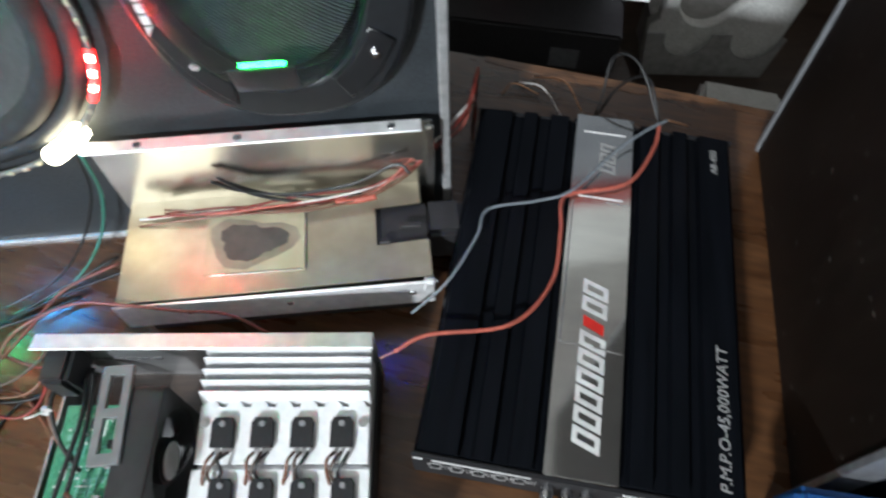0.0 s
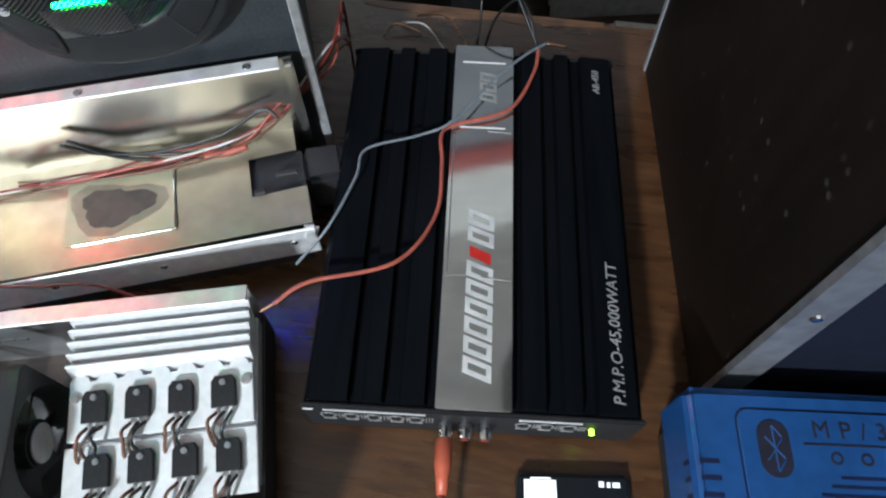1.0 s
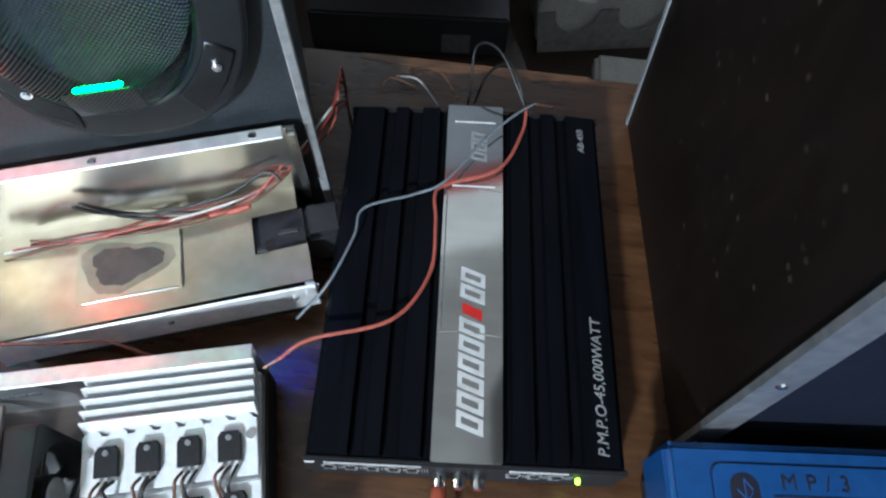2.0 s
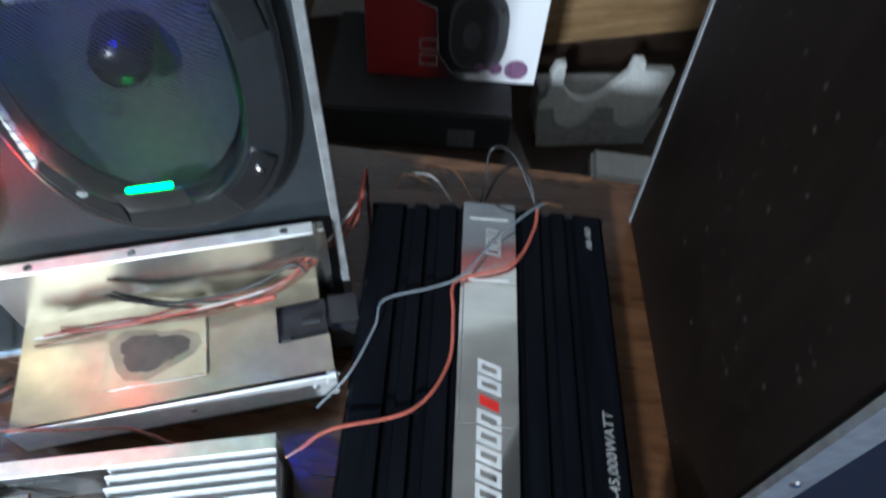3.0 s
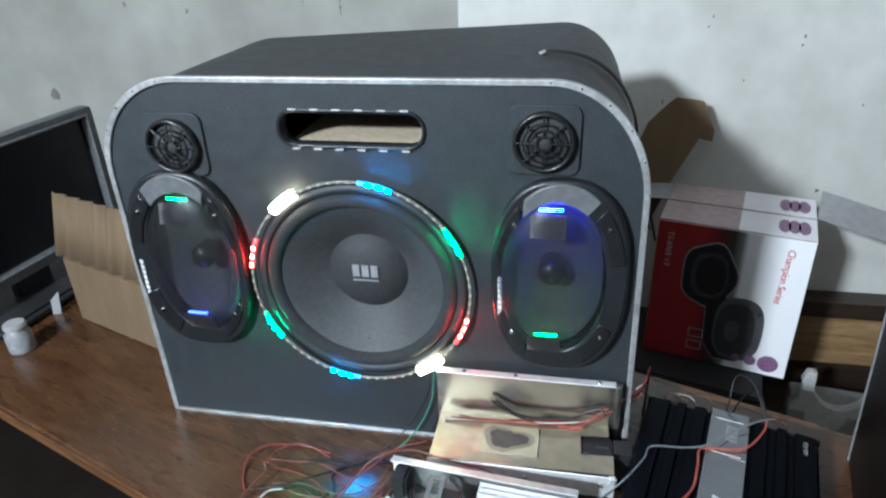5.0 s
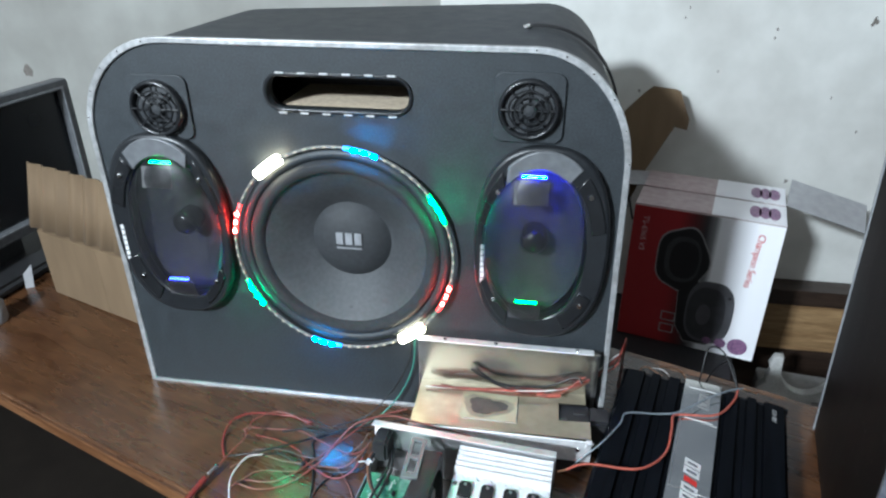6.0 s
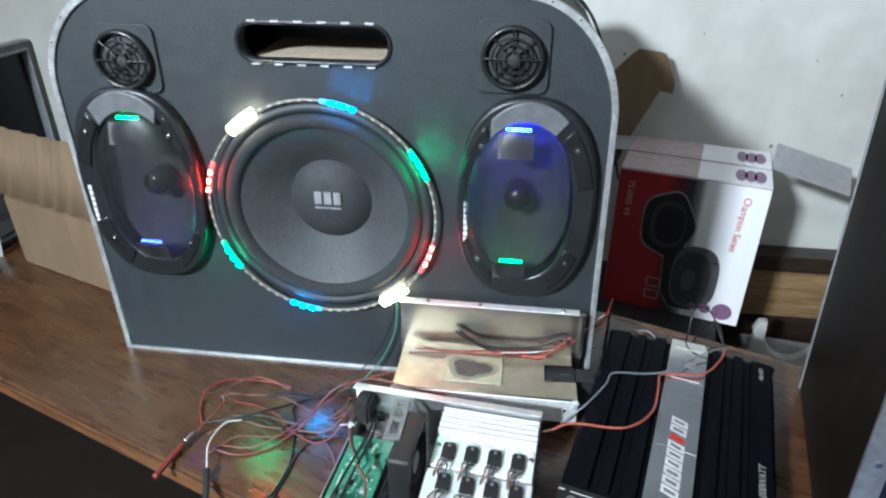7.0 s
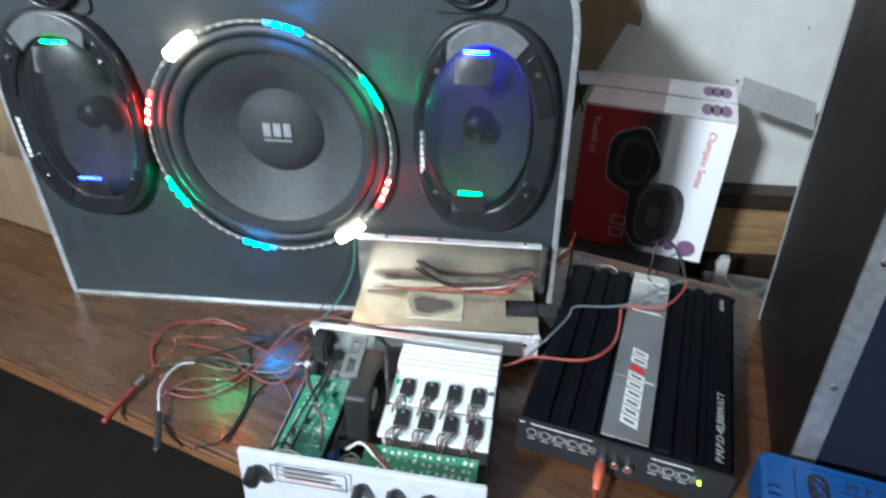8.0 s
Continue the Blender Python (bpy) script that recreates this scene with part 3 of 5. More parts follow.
def tweeter(cab, cx, cz):
    base = part("tweeter", moved(plate([round_rect(0.074, 0.074, 0.010)], 0.004, 0.001), FRONT), VINYL, cab, "round black tweeter with a ringed guard")
    base.location = (cx, 0.0, cz)
    part("rim", moved(lathe([(0.0325, 0.005), (0.0325, 0.012), (0.030, 0.015), (0.0275, 0.012), (0.0275, 0.006)], 40), FRONT), GLOSS_BLACK, base, smooth=True)
    part("dome", moved(lathe([(0.027, 0.0065), (0.014, 0.0065), (0.010, 0.0105), (0.0, 0.0125)], 32), FRONT), CAP, base, "dark dome", True)
    for r in (0.008, 0.0145, 0.021):
        part("guard_ring", moved(sweep([(r * math.cos(2 * math.pi * i / 32), r * math.sin(2 * math.pi * i / 32), 0.014) for i in range(32)], 0.0012, 6, 0, True), FRONT), GLOSS_BLACK, base)
    for k in range(8):
        a = math.pi * k / 4
        part("spoke", moved(sweep([(0.006 * math.cos(a), 0.006 * math.sin(a), 0.014), (0.029 * math.cos(a), 0.029 * math.sin(a), 0.013)], 0.0011, 6, 0), FRONT), GLOSS_BLACK, base)


def speaker_cabinet():
    cab = thing("speaker_cabinet", pose(0, 0, 0), "black vinyl-covered speaker cabinet with aluminium edging, standing on the table", "speaker")
    slot = round_rect(0.166, 0.039, 0.0185, 8, *SLOT)
    holes = [slot, ring_pts(*SUB, 0.124), oval(0.226 - 0.008, 0.265, 0.0605, 0.0985), oval(-0.236 + 0.008, 0.258, 0.0605, 0.0985)]
    part("front_panel", moved(plate([cabinet_outline(0.003)] + holes, 0.018), Matrix.Translation((0, 0.018, 0)) @ FRONT), VINYL, cab)
    # shell: front outline carried back to a skewed rear
    bm = bmesh.new()
    outer = cabinet_outline(0.003)
    back = lambda x, z: 0.325 + 0.20 * x + 0.26 * max(0.0, x)
    a = [bm.verts.new((x, 0.0185, z)) for x, z in outer]
    b = [bm.verts.new((x, back(x, z), z)) for x, z in outer]
    n = len(outer)
    for i in range(n):
        bm.faces.new((a[i], a[(i + 1) % n], b[(i + 1) % n], b[i]))
    bm.faces.new(b)
    part("shell", bm, VINYL, cab)
    # edging strip: narrow band in front and over the corner
    part("edging", moved(plate([cabinet_outline(-0.0005), [(x, z if z > 0.01 else 0.0026) for x, z in cabinet_outline(0.0042)]], 0.008, 0.001), Matrix.Translation((0, 0.0045, 0)) @ FRONT), EDGING, cab, "hammered bright aluminium edging")
    tops = cabinet_outline(-0.0022)
    for i in range(3, len(tops) - 1, 3):
        x, z = tops[i]
        part("nail", moved(cyl(0.0010, 0.0006, 8), Matrix.Translation((x * 0.9915, -0.0035, z - 0.0038)) @ FRONT), CHROME, cab)
    # handle slot with raw board inside
    part("slot_floor", box(-0.088, 0.068, 0.019, 0.13, 0.4085, 0.4135), BOARD, cab, "raw pale board inside the slot")
    part("slot_back", box(-0.1, 0.08, 0.13, 0.135, 0.40, 0.47), MATT_BLACK, cab)
    part("slot_rim", moved(plate([round_rect(0.170, 0.043, 0.0205, 8, *SLOT), slot], 0.003, 0.001), FRONT), GLOSS_BLACK, cab)
    for k in range(6):
        for z in (SLOT[1] - 0.0225, SLOT[1] + 0.0225):
            part("staple", box(-0.074 + 0.0255 * k - 0.0045, -0.074 + 0.0255 * k + 0.0045, -0.0045, -0.003, z - 0.0009, z + 0.0009), SOLDER, cab, "bright staple")
    # subwoofer
    sub = part("subwoofer", moved(lathe([(0.134, 0.0), (0.134, 0.006), (0.128, 0.009), (0.122, 0.008), (0.121, 0.0)], 72), FRONT), VINYL, cab, "large dark subwoofer", True)
    sub.location = (SUB[0], 0, SUB[1])
    part("surround", moved(lathe([(0.122, 0.004), (0.118, 0.011), (0.112, 0.013), (0.106, 0.010), (0.103, 0.003)], 72), FRONT), RUBBER, sub, smooth=True)
    part("cone", moved(lathe([(0.104, 0.004), (0.085, -0.008), (0.06, -0.026), (0.044, -0.036)], 72), FRONT), CONE, sub, "grey pressed cone", True)
    part("dust_cap", moved(lathe([(0.053, -0.032), (0.045, -0.024), (0.03, -0.018), (0.014, -0.0155), (0, -0.015)], 56), FRONT), CAP, sub, "dark domed cap", True)
    part("cone_slot", moved(box(-0.0035, 0.0035, -0.014, 0.014, -0.001, 0.001, 0.0008), Matrix.Translation((0.0, 0.0142, -0.079)) @ pose(0, 0, 0, 90 - 38)), MATT_BLACK, sub, "narrow dark slot")
    for x0, x1, z0, z1 in ((-0.020, -0.011, 0.0, 0.016), (-0.008, 0.001, 0.0, 0.016), (0.004, 0.013, 0.0, 0.016), (-0.020, 0.013, -0.006, -0.004)):
        part("brand_mark", box(x0 + 0.004, x1 + 0.004, 0.0138, 0.0158, z0, z1), GREY_BADGE, sub)
    tweeter(cab, 0.203, 0.427)
    tweeter(cab, -0.226, 0.411)
    six_by_nine(cab, 0.226, 0.265, GLOW_BLUE, GLOW_GREEN, False)
    six_by_nine(cab, -0.236, 0.258, GLOW_GREEN_UP, GLOW_BLUE_LOW, True)
    return cab


speaker_cabinet()


def led_ring():
    """A milky strip bent into a circle round the subwoofer, eight groups lit."""
    t = thing("led_strip", pose(SUB[0], -0.012, SUB[1]), "ring of coloured lit lights in a milky strip round the subwoofer", "light strip")
    R = 0.138
    part("strip", moved(sweep([(R * math.cos(2 * math.pi * i / 96), R * math.sin(2 * math.pi * i / 96), 0) for i in range(96)], 0.0020, 8, 0, True), FRONT), TUBE_CLEAR, t, smooth=True)
    lit = {127: LED_WHITE, 77: LED_BLUE, 30: LED_GREEN, -22: LED_RED, -52: LED_WHITE, -103: LED_BLUE, -152: LED_GREEN, 163: LED_RED}
    for i in range(72):
        deg = i * 5 - 180
        best = min(lit, key=lambda a: abs((deg - a + 180) % 360 - 180))
        gap = abs((deg - best + 180) % 360 - 180)
        on = gap <= (7.5 if lit[best] is not LED_WHITE else 6)
        a = radians(deg)
        bm = moved(box(-0.0018, 0.0018, -0.0026, 0.0026, 0.0014, 0.0050, 0.0006, 1) if on else box(-0.0014, 0.0014, -0.0022, 0.0022, 0.0010, 0.0030, 0.0006, 1), Matrix.Translation((R * math.cos(a), R * math.sin(a), 0)) @ pose(0, 0, 0, 0, 0, deg))
        part("led", moved(bm, FRONT), lit[best] if on else LED_OFF, t)
    # glowing sleeves wider than the strip add the bloom round lit LEDs, most at white
    glow = {LED_WHITE: (GLOW_W, 7.5, 0.0066), LED_RED: (GLOW_R, 8.5, 0.0027), LED_GREEN: (GLOW_G, 8.5, 0.0027), LED_BLUE: (GLOW_B, 8.5, 0.0027)}
    for deg, m in lit.items():
        g, half, r = glow[m]
        arc = [(R * math.cos(radians(deg + half * k / 4)), R * math.sin(radians(deg + half * k / 4)), 0.0012) for k in range(-4, 5)]
        part("bloom_segment", moved(sweep(arc, r, 10, 0), FRONT), g, t, "glowing coloured sleeve enlarged for the light's bloom", True)


led_ring()


# ---- the open power supply tray ----
def psu():
    t = thing("power_supply_chassis", pose(0, 0, 0), "open folded aluminium chassis with a yellowish plate and tall back flange", "chassis")
    x0, x1 = 0.083, 0.302
    yb, yf, zt = -0.0125, -0.096, 0.056
    part("plate", plate([[(x0, yf), (x1, yf + 0.002), (x1, -0.064), (x1 - 0.038, -0.066), (x1 - 0.038, -0.034), (x1 - 0.004, -0.032), (x1 - 0.004, yb), (x0, yb)]], 0.0015), GOLD, t, "yellow passivated sheet with a square notch").location.z = zt
    part("back_flange", box(x0 - 0.004, x1 + 0.008, yb, yb + 0.0015, 0.004, 0.126), MIRROR_ALU, t, "tall bright back flange")
    part("top_lip", box(x0 - 0.004, x1, yb - 0.009, yb + 0.0016, 0.126, 0.1275, 0.0005, 1), ALU_RAW, t, "folded lip with screws")
    part("end_tab", box(x1 + 0.002, x1 + 0.0085, yb - 0.006, yb - 0.0005, 0.058, 0.1255, 0.0015, 2), MIRROR_ALU, t)
    part("front_lip", box(x0 - 0.002, x1 + 0.001, yf - 0.0035, yf - 0.0015, 0.026, 0.0578, 0.0006, 1), ALU_RAW, t, "bright folded front lip")
    part("rolled_corner", moved(box(-0.006, 0.006, -0.004, 0.003, -0.014, 0.0, 0.003), Matrix.Translation((x1 - 0.002, yf - 0.001, zt + 0.003)) @ pose(0, 0, 0, 0, 12, 8)), ALU_RAW, t, "torn bright corner")
    part("body", box(x0 + 0.006, x1 - 0.006, yf + 0.006, yb - 0.003, 0.0, zt - 0.004), MATT_BLACK, t, "dark lower body")
    part("notch_floor", box(x1 - 0.042, x1 - 0.001, -0.068, -0.03, zt - 0.012, zt - 0.0035), MATT_BLACK, t)
    for x in (0.115, 0.18, 0.282):
        part("screw", moved(cyl(0.0028, 0.0016, 10, bevel=0.0006), Matrix.Translation((x, yb - 0.004, 0.1272))), CHROME, t)
    for x in (0.13, 0.2, 0.287):
        part("screw", moved(cyl(0.0025, 0.002, 10, bevel=0.0006), Matrix.Translation((x, yf - 0.003, 0.045)) @ FRONT), CHROME, t)
    # film with dark paste
    film = part("mica_film", moved(plate([round_rect(0.072, 0.055, 0.002)], 0.0008), Matrix.Translation((0.1775, -0.053, zt + 0.0017)) @ pose(0, 0, 0, 0, 0, -1)), MICA, t, "clear film square with dark paste")
    # chrome bars draw the highlights that run along the film's edges
    for x0_, x1_, y0_, y1_ in ((0.1435, 0.2115, -0.0268, -0.0255), (0.2120, 0.2133, -0.0805, -0.026), (0.1465, 0.2105, -0.0812, -0.0800)):
        part("film_edge_glint", box(x0_, x1_, y0_, y1_, zt + 0.0015, zt + 0.0034, 0.0004, 1), CHROME, film)
    rnd = random.Random(3)
    blob = []
    for i in range(30):
        a = 2 * math.pi * i / 30
        k = 1 + 0.16 * math.sin(3 * a + 1) + 0.08 * rnd.uniform(-1, 1)
        blob.append((0.1745 + 0.0235 * k * math.cos(a), -0.0545 + 0.0145 * k * math.sin(a)))
    halo = [(0.1745 + (px - 0.1745) * 1.36, -0.0545 + (py + 0.0545) * 1.38) for px, py in blob[::2]]
    part("grease", moved(plate([halo], 0.0005), Matrix.Translation((0, 0, zt + 0.0022))), GREASE, film, "dull greasy ring")
    part("paste", moved(plate([blob], 0.0006), Matrix.Translation((0, 0, zt + 0.0026))), PASTE, film, "black smear of thermal paste")
    for dx in (-0.012, 0.004, 0.011):
        part("clip", moved(box(-0.004, 0.004, -0.002, 0.002, 0, 0.003, 0.0006, 1), Matrix.Translation((x1 - 0.02 + dx, -0.064 + 0.012 * (dx > 0), zt + 0.0012))), MATT_BLACK, t)
    part("connector", moved(box(0.0, 0.03, -0.016, 0.016, 0.012, 0.05, 0.004), Matrix.Translation((x1 - 0.002, -0.04, 0.0))), MATT_BLACK, t, "black connector block")


psu()


# ---- the open amplifier ----
def fan(parent):
    f = part("fan", moved(plate([round_rect(0.072, 0.072, 0.004), ring_pts(0, 0, 0.033, 40)], 0.022, 0.001), FRONT), MATT_BLACK, parent, "black square cooling fan")
    f.matrix_basis = pose(0.070, -0.071, 0.048, 0, 0, 90)
    part("hub", moved(cyl(0.014, 0.018, 28, bevel=0.0015), Matrix.Translation((0, 0, 0.001)) @ Matrix.Identity(4)), MATT_BLACK, f).matrix_basis = FRONT
    part("hub_label", moved(cyl(0.0115, 0.0006, 28), Matrix.Translation((0, 0, 0.0191))), WHITE_PRINT, f, "round grey paper label").matrix_basis = FRONT
    for k in range(7):
        bm = box(0.013, 0.032, -0.0075, 0.0075, -0.0006, 0.0006)
        bl = part("blade", moved(bm, pose(0, 0, 0.009, 0, 0, 0) @ pose(0, 0, 0, 30)), MATT_BLACK, f)
        bl.matrix_basis = FRONT @ pose(0, 0, 0, 0, 0, 360 / 7 * k)
    return f


def transistor(parent, m, leads_seed):
    q = part("transistor", moved(plate([[(-0.0078, -0.010), (0.0078, -0.010), (0.0078, 0.007), (0.0055, 0.0105), (-0.0055, 0.0105), (-0.0078, 0.007)]], 0.005, 0.0006), Matrix.Identity(4)), CHIP_BLACK, parent, "black flat transistor with three legs")
    q.matrix_basis = m
    part("screw", moved(cyl(0.0023, 0.0016, 12, bevel=0.0006), Matrix.Translation((0, 0.0062, 0.005))), DULL_ALU, q)
    rnd = random.Random(leads_seed)
    cols = [BROWN_WIRE, LEAD_BROWN, BLACK_WIRE]
    for k in range(3):
        x = (k - 1) * 0.0052
        part("leg", box(x - 0.0007, x + 0.0007, -0.015, -0.0095, 0.001, 0.002), SOLDER, q)
        part("lead", sweep([(x, -0.014, 0.002), (x - 0.002 + rnd.uniform(-0.003, 0.003), -0.020, 0.008 + rnd.uniform(0, 0.004)), (x - 0.005 + rnd.uniform(-0.003, 0.003), -0.028, 0.006), (x - 0.004 + rnd.uniform(-0.004, 0.002), -0.036, -0.004), (x + rnd.uniform(-0.003, 0.003), -0.041, -0.014)], 0.0013, 6, 5), cols[k], q, smooth=True)
    return q


def open_amplifier():
    # local frame: origin at the back left foot, x to the right, y to the back
    t = thing("open_amplifier", pose(0.047, -0.124, 0.0, 0, 0, -5.2), "opened amplifier with heatsink, transistors, fan and green boards", "amplifier")
    L, D = 0.214, 0.184
    part("base_tray", box(0.0, L, -D, 0.0, 0.004, 0.008, 0.001), DARK_WOOD, t, "brown tray floor")
    part("back_panel", box(0.0, L, -0.0015, 0.0, 0.004, 0.078), ALU, t, "bright aluminium back panel")
    part("back_lip", moved(box(0.0, L, -0.011, 0.0008, -0.0006, 0.0008, 0.0004, 1), Matrix.Translation((0, 0, 0.079)) @ pose(0, 0, 0, -12)), ALU_RAW, t, "bright folded top lip")
    part("side_panel", box(L - 0.0015, L, -D, -0.002, 0.004, 0.034), MATT_BLACK, t, "dark low side")
    part("side_panel", box(0.0, 0.0015, -D, -0.002, 0.004, 0.030), ALU, t)
    face = part("front_panel", moved(box(-0.006, L + 0.004, -0.003, 0.003, 0.0, 0.074, 0.001), Matrix.Translation((0, -D, 0.006)) @ pose(0, 0, 0, -4)), PANEL_WHITE, t, "white face panel with knobs and small print")
    for k, (x, r) in enumerate(((0.012, 0.0085), (0.108, 0.006), (0.138, 0.006), (0.168, 0.006))):
        part("knob", moved(cyl(r, 0.014, 20, r * 0.85, 0.001), Matrix.Translation((x, -D - 0.003, 0.062)) @ FRONT), GLOSS_BLACK, face, "round black knob")
    part("print_frame", moved(plate([round_rect(0.07, 0.022, 0.002, 4, 0.062, 0.066), round_rect(0.068, 0.020, 0.0015, 4, 0.062, 0.066)], 0.0004), Matrix.Translation((0, -D - 0.0042, 0)) @ FRONT), BLACK_PRINT, face)
    for k in range(3):
        part("print_bar", box(0.034, 0.088 - 0.006 * k, -D - 0.0046, -D - 0.004, 0.058 + 0.006 * k, 0.0605 + 0.006 * k), PALE_RED if k == 0 else GREY_PRINT, face)
    for f in (-0.012, L - 0.01):
        part("foot", box(max(f, 0.002), max(f, 0.002) + 0.01, -0.02, -0.01, 0.0, 0.005), MATT_BLACK, t)
        part("foot", box(max(f, 0.002), max(f, 0.002) + 0.01, -D + 0.01, -D + 0.02, 0.0, 0.005), MATT_BLACK, t)
    # heatsink with five fins, a sloping upper face and a lower face
    xa, xb = 0.105, L - 0.002
    hs = part("heatsink", box(xa, xb, -0.105, -0.006, 0.012, 0.0455, 0.001), HEATSINK, t, "bright ribbed aluminium heatsink")
    for k in range(5):
        part("fin", moved(box(xa, xb, -0.0008, 0.0008, 0.0, 0.024 - 0.0008 * k, 0.0004, 1), pose(0, -0.0125 - 0.0068 * k, 0.046, -20)), HEATSINK, hs)
    up = pose(0, -0.058, 0.0545, 8)
    lo = pose(0, -0.0945, 0.0475, 7)
    part("upper_face", moved(box(xa, xb, -0.0165, 0.018, -0.004, 0.0, 0.0006, 1), up), HEATSINK, hs, "sloping upper face")
    part("lower_face", moved(box(xa - 0.002, xb + 0.001, -0.019, 0.018, -0.004, 0.0, 0.0006, 1), lo), HEATSINK, hs, "sloping lower face")
    for k in range(7):
        x = xa + 0.006 + k * 0.0155
        part("scallop", moved(cyl(0.0058, 0.0016, 20), Matrix.Translation((x, -0.0415, 0.0553)) @ pose(0, 0, 0, 8)), HEATSINK, hs)
    for k in range(4):
        x = xa + 0.0165 + k * 0.0246
        transistor(hs, up @ pose(x, 0.002, 0.0005) @ Matrix.Scale(0.84, 4), 10 + k)
        transistor(hs, lo @ pose(x + 0.002, 0.003, 0.0005) @ Matrix.Scale(0.84, 4), 30 + k)
    for x in (xa + 0.004, xb - 0.004):
        part("screw", moved(cyl(0.003, 0.0022, 12, bevel=0.0006), up @ pose(x, 0.008, 0)), CHROME, hs)
    fan(t)
    part("fan_bracket", plate([[(0, 0), (0.017, 0), (0.017, 0.058), (0, 0.058)], [(0.004, 0.006), (0.013, 0.006), (0.013, 0.027), (0.004, 0.027)], [(0.004, 0.032), (0.013, 0.032), (0.013, 0.053), (0.004, 0.053)]], 0.004, 0.0004), BRACKET, t, "grey-beige slotted plastic bracket").matrix_basis = pose(0.058, -0.082, 0.0835, 0, 0, 4)
    # left board
    rnd = random.Random(8)
    b1 = part("circuit_board", box(0.004, 0.052, -0.166, -0.03, 0.026, 0.0276), PCB, t, "green circuit board with solder points")
    b2 = part("circuit_board", box(0.098, 0.206, -0.176, -0.130, 0.050, 0.0516), PCB, t, "green circuit board with rows of solder points")
    for k in range(46):
        x, y = rnd.uniform(0.007, 0.049), rnd.uniform(-0.162, -0.034)
        part("solder_point", moved(lathe([(0.0011, 0), (0.0006, 0.0009), (0, 0.0012)], 8), Matrix.Translation((x, y, 0.0276))), SOLDER, b1)
    for k in range(70):
        x, y = rnd.uniform(0.006, 0.040), rnd.uniform(-0.162, -0.050)
        w, d = rnd.choice(((0.0011, 0.012), (0.010, 0.0011), (0.0011, 0.018), (0.006, 0.0011), (0.003, 0.004)))
        part("track", box(x, min(x + w, 0.051), y, y + d, 0.0274, 0.02778), PCB_TRACK if k % 5 else WHITE_PRINT, b1)
    for k in range(9):
        x, y = rnd.uniform(0.008, 0.044), rnd.uniform(-0.160, -0.04)
        part("chip", box(x, x + rnd.uniform(0.003, 0.006), y, y + rnd.uniform(0.003, 0.007), 0.0276, 0.0276 + rnd.uniform(0.002, 0.006), 0.0004, 1), rnd.choice((CHIP_BLACK, BEIGE, CHIP_BLACK, GREY_BADGE)), b1)
    for i in range(12):
        for j in range(5):
            x, y = 0.116 + i * 0.0076 + rnd.uniform(-0.002, 0.002), -0.171 + j * 0.0090 + rnd.uniform(-0.002, 0.002)
            k = rnd.uniform(0.7, 1.15)
            part("solder_point", moved(lathe([(0.0019 * k, 0), (0.0012 * k, 0.0013), (0, 0.0018)], 8, 1.0, rnd.uniform(1.0, 1.7)), Matrix.Translation((x, y, 0.0516)) @ pose(0, 0, 0, 0, 0, rnd.uniform(-50, -10))), SOLDER, b2)
    for k in range(5):
        r = rnd.uniform(0.004, 0.007)
        part("capacitor", moved(cyl(r, rnd.uniform(0.012, 0.02), 18, bevel=0.0008), Matrix.Translation((0.062 + 0.007 * (k % 2), -0.10 - 0.015 * k, 0.009))), BLUE if k in (2, 4) else MATT_BLACK, t, "round capacitor")
    part("relay", box(0.076, 0.094, -0.15, -0.135, 0.009, 0.034, 0.001), BEIGE, t, "small beige relay")
    # vents in the back panel
    for k in range(6):
        part("vent_slit", box(0.018 + 0.0085 * k, 0.0245 + 0.0085 * k, -0.0021, -0.0016, 0.040, 0.043), STICKER, t)
